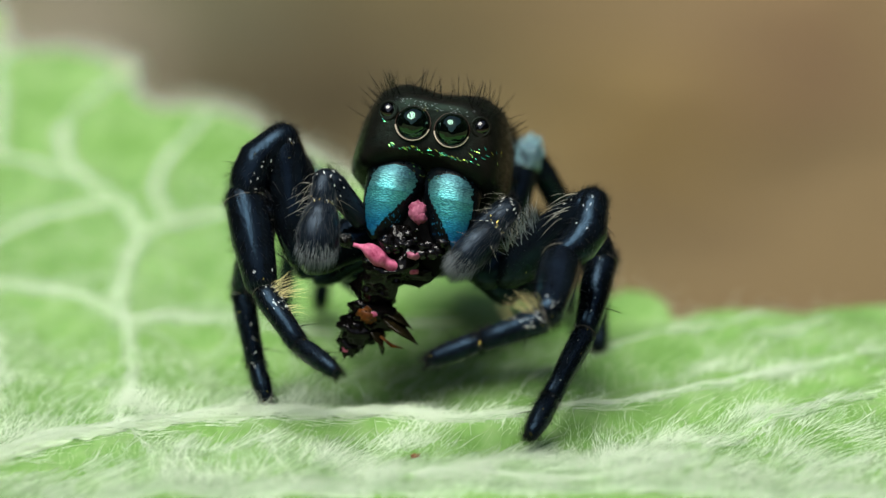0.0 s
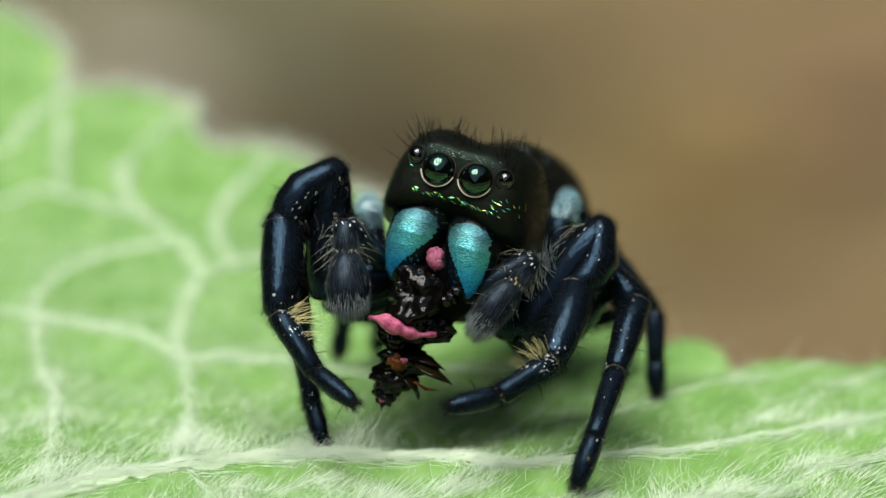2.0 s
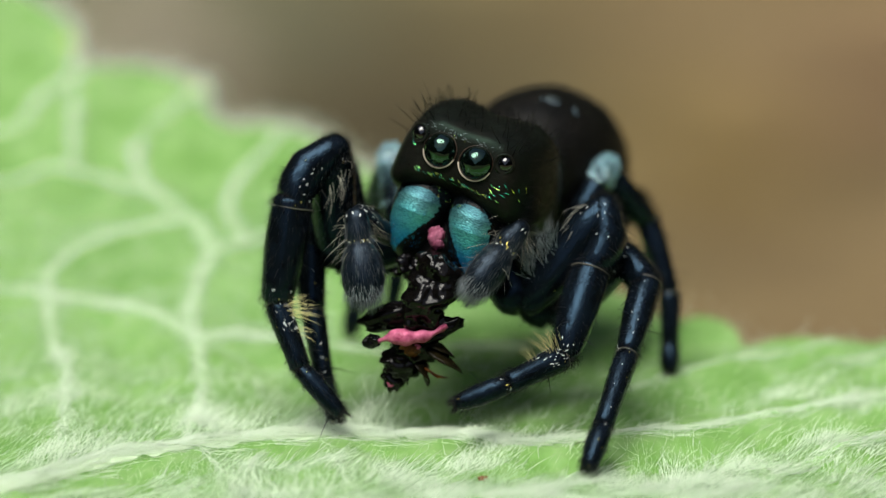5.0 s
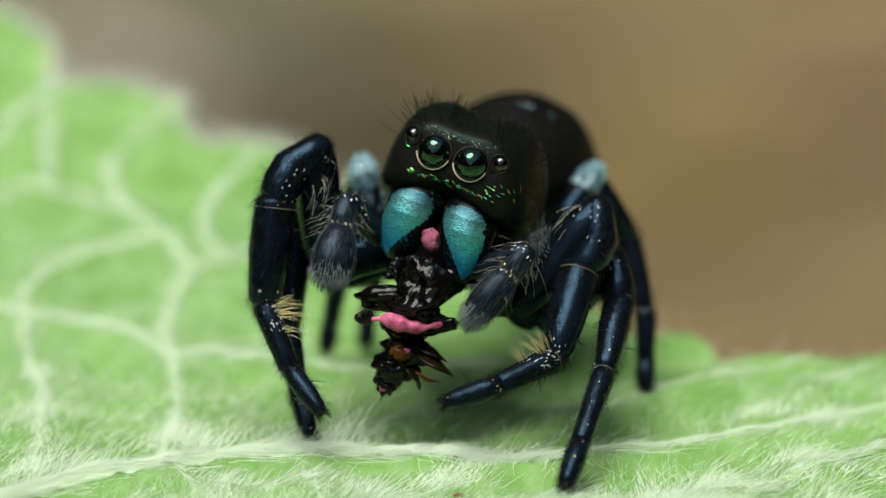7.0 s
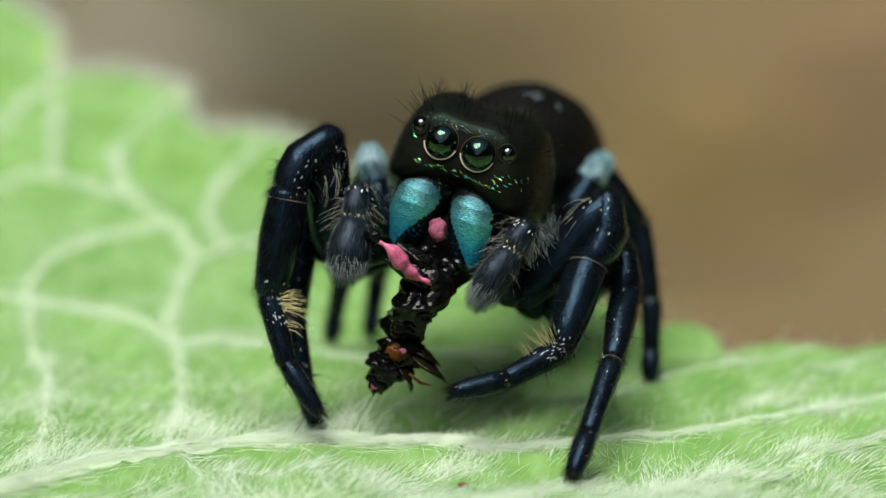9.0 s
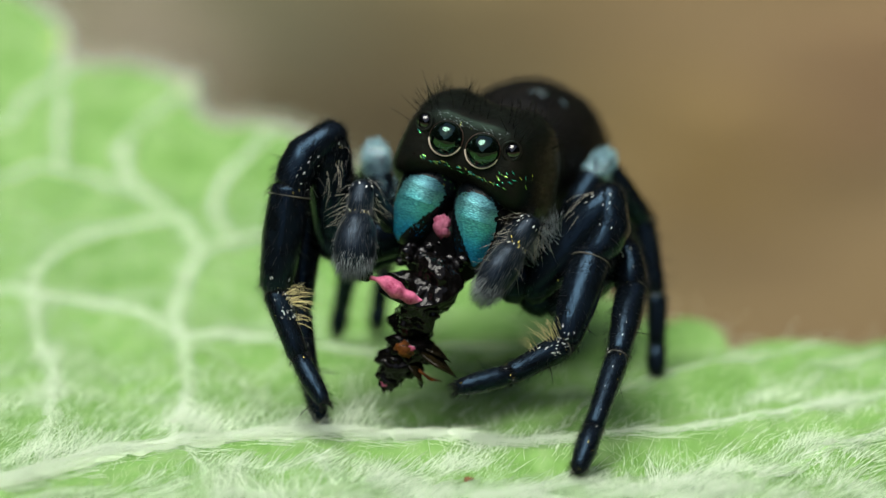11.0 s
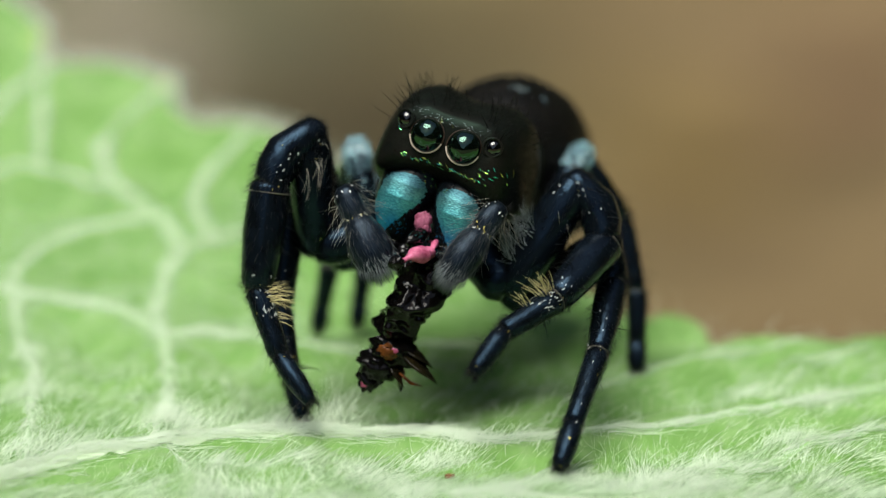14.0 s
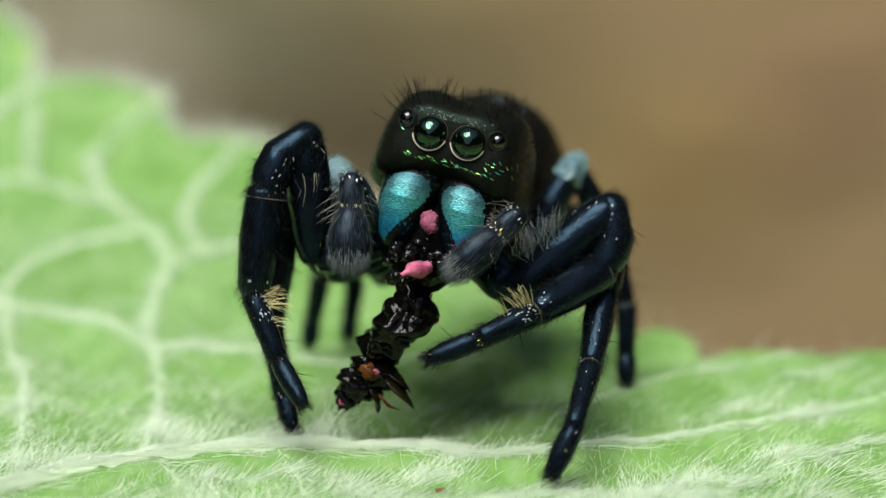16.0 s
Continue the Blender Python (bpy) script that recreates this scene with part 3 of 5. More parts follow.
            fr.hair((x, y, leaf_z(x, y) - rnd.uniform(0, 0.2)), (rnd.gauss(0.4, 0.5), 1, rnd.gauss(0.35, 0.4)), rnd.uniform(0.3, 1.0), 0.0042, segs=1)
    ob = part("margin_hair", curled_to_view(fr), LEAF_HAIR, leaf, "white hair fringe on the toothed margin")
    ob["kind"] = "stuff"
    for (x, y) in TOOTH_TIPS:
        s = Shape().ball((x - 0.1, y - 0.1, leaf_z(x, y) - 0.05), (0.26, 0.22, 0.14), 12, 8, 0.3)
        part("tooth_tip", curled_to_view(s), TOOTH_TIP, leaf, "yellowed tooth tip")


TOOTH_TIPS = [(-9.08, 27.07), (-5.86, 21.92)]
build_leaf()


def build_speck():
    x, y = 0.35, -4.2
    s = Shape().ball((0, 0, 0.03), (0.08, 0.06, 0.06), 9, 6, 0.6, 3)
    s.ball((0.06, 0.04, 0.03), (0.05, 0.03, 0.04), 7, 5, 0.5, 5)
    ob = new("plant_debris", s.mesh("plant_debris", SPECK))
    ob.location = Vector((x, y, leaf_z(x, y) + 0.0)) * MM
    tagged(ob, "tiny reddish brown speck lying on the leaf", "debris")


build_speck()


# ---------------------------------------------------------------- spider
# its own space: the origin midway between the two big eyes, +y to the rear, z up
# half of the domed cross-section: shares of the half width and of the height
DOME = [(0.0, 0.985), (0.25, 1.0), (0.47, 1.0), (0.64, 0.955), (0.78, 0.85), (0.88, 0.68), (0.95, 0.47), (0.99, 0.23), (1.0, 0.0)]


def carapace_shape():
    #        y,   half width, bottom, top
    secs = [(-0.10, 0.70, -0.36, 0.30), (-0.08, 1.00, -0.46, 0.44), (0.02, 1.22, -0.53, 0.54), (0.25, 1.36, -0.66, 0.64), (0.55, 1.46, -0.86, 0.76),
            (1.0, 1.54, -1.2, 0.87), (1.5, 1.58, -1.3, 0.90), (2.0, 1.54, -1.35, 0.74), (2.5, 1.42, -1.35, 0.50),
            (3.0, 1.18, -1.3, 0.18), (3.4, 0.85, -1.2, -0.18), (3.65, 0.5, -1.05, -0.45)]
    rings, n = [], 48
    for y, w, z0, z1 in secs:
        w *= 0.94
        ring = []
        arch = 0.50 * max(0.0, min(1.0, (1.5 - y) / 1.3))  # the lower rim arches over the fang bases
        if y < 0.0:
            arch *= 0.5
        zc = z0 - arch * 0.8 + 0.30 * (z1 - z0)
        for j in range(n):
            a = 2 * math.pi * j / n
            c, s = math.cos(a), math.sin(a)
            if s > 0:
                u = abs(a - math.pi / 2) / (math.pi / 2) * 8.0
                i = min(int(u), 7)
                fx, fz = [p + (q - p) * (u - i) for p, q in zip(DOME[i], DOME[i + 1])]
                x, z = math.copysign(fx * w, c), zc + (z1 - zc) * fz
                z -= 0.07 * math.exp(-(x / 0.45) ** 2) * min(1.0, max(0.0, y + 0.1))
            else:
                x = w * math.copysign(abs(c) ** 0.8, c)
                low = z0 - arch * (abs(x) / w) ** 1.8
                z = zc + (low - zc) * abs(s) ** 0.8
            bumpy = 1 + 0.015 * noise.noise(Vector((x, y, z)) * 3)
            ring.append((x * bumpy, y, z))
        rings.append(ring)
    return Shape().ring_loft(rings)


def torus(c, axis, big, small, n=28, m=8, squash=1.0, arc=(0.0, 6.2832)):
    axis = Vector(axis).normalized()
    a = axis.cross(Vector((0, 0, 1))).normalized()
    b = a.cross(axis)
    pts = Shape()
    rings = []
    for i in range(n + 1):
        t = arc[0] + (arc[1] - arc[0]) * i / n
        out = a * math.cos(t) + b * math.sin(t)
        rings.append([Vector(c) + out * (big + small * math.cos(2 * math.pi * j / m)) + axis * (small * squash * math.sin(2 * math.pi * j / m))
                      for j in range(m)])
    return pts.ring_loft(rings, False)


CHELICERA = np.array([(-0.50, 0.50, 0.28, 0.42, 0.32), (-0.72, 0.52, 0.17, 0.52, 0.44), (-0.98, 0.54, 0.09, 0.54, 0.48), (-1.25, 0.56, 0.06, 0.51, 0.48),
                      (-1.5, 0.585, 0.07, 0.46, 0.44), (-1.76, 0.61, 0.10, 0.39, 0.38), (-2.0, 0.63, 0.16, 0.30, 0.31), (-2.15, 0.62, 0.22, 0.17, 0.18)])


def chelicera_point(side, z, phi, out=0.0):
    """A point of the fang base at the height z; phi turns from the front (0) outwards."""
    x, y, w, d = [float(np.interp(-z, -CHELICERA[:, 0], CHELICERA[:, k])) for k in range(1, 5)]
    return (side * (x + (w + out) * math.sin(phi)), y + 0.36 - (d + out) * math.cos(phi), z)


def chelicera_shape(side):
    zs = [-2.15 + 1.65 * i / 40 for i in range(41)]
    return Shape().ring_loft([[chelicera_point(side, z, 2 * math.pi * j / 30) for j in range(30)] for z in zs])


def scale_patch(side):
    """The scaly front of a fang base: broad above, drawn to a point on the outer side below, with a frayed edge."""
    s = Shape()
    nz, na = 110, 130
    grid = {}
    for i in range(nz + 1):
        u = i / nz
        z = -0.78 - 1.32 * u
        mid, half = np.interp(u, (0, 0.25, 0.6, 1), (-4, -3, 16, 34)), np.interp(u, (0, 0.05, 0.16, 0.4, 0.7, 0.9, 1), (14, 36, 51, 52, 38, 22, 9))
        for j in range(na + 1):
            phi = -95 + 190 * j / na
            fray = 7 * noise.noise(Vector((phi * 0.16, u * 22, side * 3))) + 3 * noise.noise(Vector((phi * 0.5, u * 60, side * 3)))
            if abs(phi - mid) < half + fray:
                grid[i, j] = len(s.v)
                s.v.append(chelicera_point(side, z, radians(phi), 0.010))
    for i, j in list(grid):
        q = [grid.get(k) for k in ((i, j), (i + 1, j), (i + 1, j + 1), (i, j + 1))]
        if None not in q:
            s.f.append(tuple(q if side > 0 else q[::-1]))
    return s


def abdomen_shape():
    rings, n, m = [], 36, 22
    for i in range(1, m):
        t = math.pi * i / m
        y = -math.cos(t)
        w = math.sin(t) ** 0.85
        ring = []
        for j in range(n):
            a = 2 * math.pi * j / n
            k = 1 + 0.02 * noise.noise(Vector((math.cos(a) * 2, y * 3, math.sin(a) * 2)))
            ring.append((1.52 * w * k * math.cos(a), 5.1 + 2.05 * y, -0.14 + 1.5 * w * k * math.sin(a)))
        rings.append(ring)
    return Shape().ring_loft(rings)


def surface_hairs(shape, count, rnd, length, width, keep, lean=(0, 0.3, 0.3), start=0):
    """Hairs standing on the faces of a shape whose centre passes keep(p, normal)."""
    s = Shape()
    faces = [f for f in shape.f if len(f) == 4]
    made = 0
    for _ in range(count * 30):
        if made >= count:
            break
        f = rnd.choice(faces)
        p = [Vector(shape.v[i]) for i in f]
        nrm = (p[2] - p[0]).cross(p[3] - p[1])
        if nrm.length < 1e-9:
            continue
        nrm.normalize()
        u, v = rnd.random(), rnd.random()
        q = p[0].lerp(p[1], u).lerp(p[3].lerp(p[2], u), v)
        if not keep(q, nrm):
            continue
        d = nrm + Vector(lean) + Vector((rnd.gauss(0, 0.25), rnd.gauss(0, 0.25), rnd.gauss(0, 0.25)))
        s.hair(q - nrm * 0.01, d, rnd.uniform(*length), width * rnd.uniform(0.7, 1.2), Vector(lean) * 0.12, 3)
        made += 1
    return s


def flakes(shape, count, rnd, size, keep, stretch=2.0, along=(1, 0, 0)):
    """Small flat scales lying on a shape."""
    s = Shape()
    faces = [f for f in shape.f if len(f) == 4]
    made = 0
    for _ in range(count * 60):
        if made >= count:
            break
        f = rnd.choice(faces)
        p = [Vector(shape.v[i]) for i in f]
        nrm = (p[2] - p[0]).cross(p[3] - p[1])
        if nrm.length < 1e-9:
            continue
        nrm.normalize()
        u, v = rnd.random(), rnd.random()
        q = p[0].lerp(p[1], u).lerp(p[3].lerp(p[2], u), v)
        if not keep(q, nrm):
            continue
        t = Vector(along) + Vector((rnd.gauss(0, 0.3), rnd.gauss(0, 0.3), rnd.gauss(0, 0.3)))
        t = (t - nrm * t.dot(nrm)).normalized()
        b = nrm.cross(t)
        k = size * rnd.uniform(0.6, 1.3)
        q = q + nrm * 0.012
        base = len(s.v)
        lift = nrm * k * 0.35
        for a, c, h in ((-stretch, 0, 0), (0, -0.6, 0.3), (stretch, 0, 0.9), (0, 0.6, 0.3), (0, 0, 1.0)):
            s.v.append(tuple(q + t * (a * k) + b * (c * k) + lift * h))
        s.f += [(base, base + 1, base + 4), (base + 1, base + 2, base + 4), (base + 2, base + 3, base + 4), (base + 3, base, base + 4)]
        made += 1
    return s


spider = new("jumping_spider")
tagged(spider, "black jumping spider with turquoise fang bases on a leaf", "spider")


def build_body():
    rnd = random.Random(11)
    cs = carapace_shape()
    carapace = part("carapace", cs, BODY, spider, "glossy black carapace with short bristles")
    hs = surface_hairs(cs, 84, rnd, (0.22, 0.52), 0.0095, lambda p, n: n.z > 0.2 and p.z > 0.25 and 0.0 < p.y < 2.2, (0, -0.3, 0.2))
    part("bristles", hs, BRISTLE, carapace)["kind"] = "stuff"
    fuzz = surface_hairs(cs, 2600, rnd, (0.05, 0.14), 0.0035, lambda p, n: p.y > 0.35 and n.z > -0.7, (0, 0.8, 0.1))
    part("fuzz", fuzz, BRISTLE, carapace, "short black velvet")["kind"] = "stuff"
    tall = surface_hairs(cs, 16, rnd, (0.35, 0.62), 0.008, lambda p, n: -1.4 < p.x < -0.75 and n.z > 0 and 0.05 < p.z and 0.1 < p.y < 1.2, (-0.35, -0.5, 0.3))
    part("bristles", tall, BRISTLE, carapace)["kind"] = "stuff"
    gl = Shape()
    # clumps of scales: count, size, x and z bounds
    for count, size, xa, xb, za, zb in ((40, 0.0125, -0.75, 0.60, -0.50, -0.41), (14, 0.012, 0.0, 0.75, -0.55, -0.46), (30, 0.0155, 0.78, 1.32, -0.42, -0.16), (9, 0.0125, 0.72, 1.2, -0.55, -0.42),
                                        (12, 0.016, 0.60, 0.76, 0.22, 0.42), (10, 0.015, -0.78, -0.62, 0.22, 0.42), (10, 0.008, -0.2, 0.2, 0.24, 0.38), (7, 0.010, -0.98, -0.86, -0.35, 0.0)):
        g = flakes(cs, count, rnd, size, lambda p, n: n.y < 0.2 and p.y < 0.6 and xa < p.x < xb and za < p.z < zb, 3.3, (1, 0, -0.45))
        k = len(gl.v)
        gl.v += g.v
        gl.f += [tuple(i + k for i in f) for f in g.f]
    brow = flakes(cs, 60, rnd, 0.008, lambda p, n: n.y < 0.3 and p.y < 0.5 and abs(p.x) < 0.8 and 0.30 < p.z < 0.44, 2.6, (1, 0, 0))
    part("brow_hair", brow, BRUSH_HAIR, carapace, "grey brown hairs over the eyes", False)["kind"] = "stuff"
    part("face_scales", gl, GREEN_GLITTER, carapace, "glinting green and gold scales", False)["kind"] = "stuff"
    for side in (-1, 1):
        eye = part("eye", Shape().ball((side * 0.362, -0.055, 0), 0.328, 32, 20), EYE, carapace, "large round black front eye")
        part("eye_rim", torus((side * 0.362, -0.125, 0), (side * 0.05, -1, 0.11), 0.320, 0.014), RIM_DARK, carapace, "brown skin around the big eye")
        # the light on the rim's lower half, put into a pale arc
        part("eye_rim", torus((side * 0.362, -0.140, -0.004), (side * 0.05, -1, 0.11), 0.322, 0.0125, arc=(3.35, 6.05)), RIM_LIT, carapace, "pale arc for light on the lower rim of the big eye")
        part("eye", Shape().ball((side * 0.86, 0.05, 0.16), 0.17, 22, 14), SIDE_EYE, carapace, "small round black side eye")
        part("eye_rim", torus((side * 0.86, -0.05, 0.16), (side * 0.35, -1, 0.05), 0.17, 0.028), BODY, carapace)
        part("eye", Shape().ball((side * 0.95, 1.3, 0.57), 0.12, 18, 12), SIDE_EYE, carapace, "small black rear eye")
    for side in (-1, 1):
        chs = chelicera_shape(side)
        ch = part("chelicera", chs, CHITIN, spider, "black fang base with a turquoise front")
        part("scale_patch", scale_patch(side), TURQUOISE, ch, "iridescent turquoise scales in fine rows")
        edge = flakes(chs, 110, rnd, 0.011, lambda p, n: n.y < -0.3 and -1.9 < p.z < -0.75 and 0.3 < p.x * side < 0.95, 2.0, (0.2 * side, 0, -1))
        part("loose_scales", edge, TURQUOISE, ch, "", False)["kind"] = "stuff"
        rim = flakes(chs, 12, rnd, 0.013, lambda p, n: n.y < 0 and -0.95 < p.z < -0.66 and p.x * side < 0.3, 2.6, (1, 0, -0.5))
        part("face_scales", rim, GREEN_GLITTER, ch, "glinting green scales", False)["kind"] = "stuff"
        fang = Shape().path(bez([(side * 0.55, 0.42, -2.1), (side * 0.42, 0.3, -2.22), (side * 0.22, 0.32, -2.28), (side * 0.05, 0.4, -2.2)], 10),
                            [0.09 - 0.008 * i for i in range(11)], 8)
        part("fang", fang, LEG, ch, "black curved fang")
    mouth = Shape().ball((0, 0.9, -1.75), (0.8, 0.5, 1.05), 20, 12, 0.25, 2)
    part("mouth_cone", mouth, MOUTH, spider, "black mouthparts between the fang bases")
    breast = Shape().ball((0, 2.0, -1.75), (1.15, 1.6, 0.7), 20, 12, 0.1, 5)
    part("sternum", breast, BODY, spider)
    ab = abdomen_shape()
    abdomen = part("abdomen", ab, ABDOMEN, spider, "dark brown black abdomen with pale spots")
    part("pedicel", Shape().path([(0, 3.3, -0.7), (0, 3.6, -0.6), (0, 3.9, -0.4)], [0.3, 0.22, 0.35], 12), BODY, spider)
    fine = surface_hairs(ab, 900, rnd, (0.08, 0.2), 0.006, lambda p, n: n.z > -0.2 or n.y < 0, (0, 0.9, 0.0))
    part("abdomen_hair", fine, BRISTLE, abdomen)["kind"] = "stuff"
    for x, y in ((-0.08, 4.00), (0.14, 4.02), (0.54, 4.07)):
        spot = flakes(ab, 70, rnd, 0.036, lambda p, n, x=x, y=y: n.z > 0 and (p.x - x) ** 2 + (p.y - y) ** 2 < 0.015, 1.8, (0, 1, 0))
        part("pale_spot", spot, PALE_SCALES, abdomen, "pale blue white spot of scales", False)


build_body()

# hips in the spider's space; joints (knee, end of patella, tibia, metatarsus, tip) where the leg stands at 9 s, in the world
HIPS = {
    "left 1": (-1.983, 0.791, -2.761),
    "left 2": (-1.889, 1.609, -2.897),
    "left 3": (-1.370, 2.913, -2.615),
    "left 4": (-1.202, 4.063, -2.674),
    "right 1": (1.693, 1.203, -2.344),
    "right 2": (2.009, 2.105, -2.511),
    "right 3": (1.384, 3.486, -1.421),
    "right 4": (1.254, 4.613, -1.348),
}
JOINTS = {
    "left 1": [(-2.081, -0.300, 5.192), (-2.800, -0.800, 4.180), (-3.290, -1.300, 2.517), (-2.850, -1.900, 1.424), (-2.257, -2.300, 0.520)],
    "left 2": [(-2.145, 0.600, 4.477), (-2.616, 0.200, 3.499), (-2.789, -0.500, 1.848), (-2.551, -1.200, 0.645), (-2.334, -1.722, 0.050)],
    "left 3": [(-1.383, 2.600, 3.987), (-1.687, 3.200, 2.711), (-1.926, 3.500, 1.486), (-2.098, 3.700, 0.509), (-2.176, 3.628, 0.050)],
    "left 4": [(-0.919, 4.500, 2.779), (-1.051, 4.400, 1.895), (-1.272, 4.300, 1.123), (-1.372, 4.200, 0.407), (-1.415, 3.985, 0.050)],
    "right 1": [(3.030, -0.600, 4.087), (2.710, -1.200, 3.052), (2.127, -2.200, 1.740), (1.090, -2.800, 1.416), (0.123, -3.200, 1.257)],
    "right 2": [(3.309, -0.300, 3.026), (3.383, -0.800, 2.382), (3.090, -2.200, 1.522), (2.618, -3.600, 0.604), (2.318, -4.398, 0.050)],
    "right 3": [(2.972, 2.300, 3.952), (3.722, 2.600, 2.666), (3.952, 2.000, 1.389), (3.947, 1.600, 0.503), (3.916, 1.195, 0.050)],
    "right 4": [(3.349, 4.500, 2.551), (3.573, 4.400, 1.666), (3.513, 4.000, 0.873), (3.454, 3.700, 0.394), (3.430, 3.522, 0.050)],
}
# thickness at femur, patella, tibia, metatarsus, tarsus; direction to which hair tufts point
BUILD = {"left 1": ((0.42, 0.40, 0.39, 0.23, 0.185), (1, -0.35, 0.25)), "right 1": ((0.44, 0.38, 0.365, 0.24, 0.195), (-0.35, -0.2, 1)),
         "left 2": ((0.40, 0.34, 0.31, 0.21, 0.17), (-1, -0.3, 0.2)), "right 2": ((0.43, 0.32, 0.29, 0.22, 0.20), (-1, -0.5, 0.2)),
         "left 3": ((0.31, 0.25, 0.22, 0.19, 0.17), (-1, 0, 0.2)), "right 3": ((0.29, 0.25, 0.23, 0.20, 0.18), (1, 0, 0.2)),
         "left 4": ((0.31, 0.25, 0.22, 0.18, 0.16), (-1, 0, 0.2)), "right 4": ((0.34, 0.22, 0.19, 0.16, 0.14), (1, 0, 0.2))}
PATELLA_POLE = {"left 1": (1, -0.3, -0.6), "right 1": (-1, -0.3, -0.2)}
SEGMENTS = ("femur", "patella", "tibia", "metatarsus", "tarsus")


def bone(a, b, pole):
    """The pose of a segment from a to b (metres), whose z leans to the pole."""
    y = (b - a).normalized()
    z = Vector(pole)
    z = (z - y * z.dot(y)).normalized()
    x = y.cross(z)
    m = Matrix((x, y, z)).transposed().to_4x4()
    m.translation = a
    return m


def spider_pose(t):
    ts = [r[0] for r in SPIDER_ROWS]
    v = [smooth_at(t, ts, [r[k] for r in SPIDER_ROWS]) for k in range(1, 7)]
    return Matrix.Translation(Vector(v[:3]) * MM) @ Euler((0, 0, radians(v[3]))).to_matrix().to_4x4() @ \
        Euler((radians(v[4]), 0, 0)).to_matrix().to_4x4() @ Euler((0, radians(v[5]), 0)).to_matrix().to_4x4()


def smooth_at(t, ts, vs):
    """Between the rows the value eases from one to the next."""
    if t <= ts[0]:
        return vs[0]
    for a, b, va, vb in zip(ts, ts[1:], vs, vs[1:]):
        if t <= b:
            u = (t - a) / (b - a)
            u = u * u * (3 - 2 * u)
            return va + (vb - va) * u
    return vs[-1]


# the spider: seconds, the point between its eyes (mm), turn, pitch, lean (degrees)
SPIDER_ROWS = [
    (0, 0.794, -1.200, 5.135, -5, -25, 10),
    (0.25, 0.482, -1.100, 5.042, -8, -25, 11),
    (0.5, 0.202, -1.050, 4.993, -13, -25, 12),
    (1, 0.122, -1.050, 5.019, -13, -24, 12),
    (1.5, 0.134, -1.050, 5.034, -13, -24, 12),
    (2, 0.146, -1.050, 5.037, -13, -24, 12),
    (2.5, -0.087, -1.000, 4.963, -16, -21, 12),
    (3, -0.124, -1.000, 4.990, -17, -18, 13),
    (5.3, -0.042, -1.000, 4.952, -20, -15, 14),
    (5.5, -0.059, -1.000, 4.970, -20, -15, 14),
    (6, 0.289, -1.000, 5.206, -15, -16.5, 14),
    (7, 0.294, -1.000, 5.253, -15, -16.5, 14),
    (7.5, 0.311, -1.000, 5.262, -15, -16.5, 14),
    (8, 0.313, -1.000, 5.253, -15, -16.5, 14),
    (8.5, 0.331, -1.000, 5.229, -15, -16.5, 14),
    (9, 0.331, -1.000, 5.241, -15, -16.5, 14),
    (11.5, 0.293, -1.000, 5.203, -15, -16.5, 14),
    (12, 0.319, -1.000, 5.223, -15, -16.5, 14),
    (12.5, 0.298, -1.000, 5.250, -15, -16.5, 14),
    (13, 0.311, -1.000, 5.237, -15, -16.5, 14),
    (13.5, 0.313, -1.000, 5.207, -15, -16.5, 14),
    (14, 0.306, -1.000, 5.205, -15, -16.5, 14),
    (14.5, 0.317, -1.000, 5.258, -15, -16.5, 14),
    (15, 0.314, -1.000, 5.311, -14, -19, 13),
    (15.5, 0.361, -1.000, 5.343, -13, -19, 13),
    (16, 0.527, -1.000, 5.527, -9, -21, 12),
]
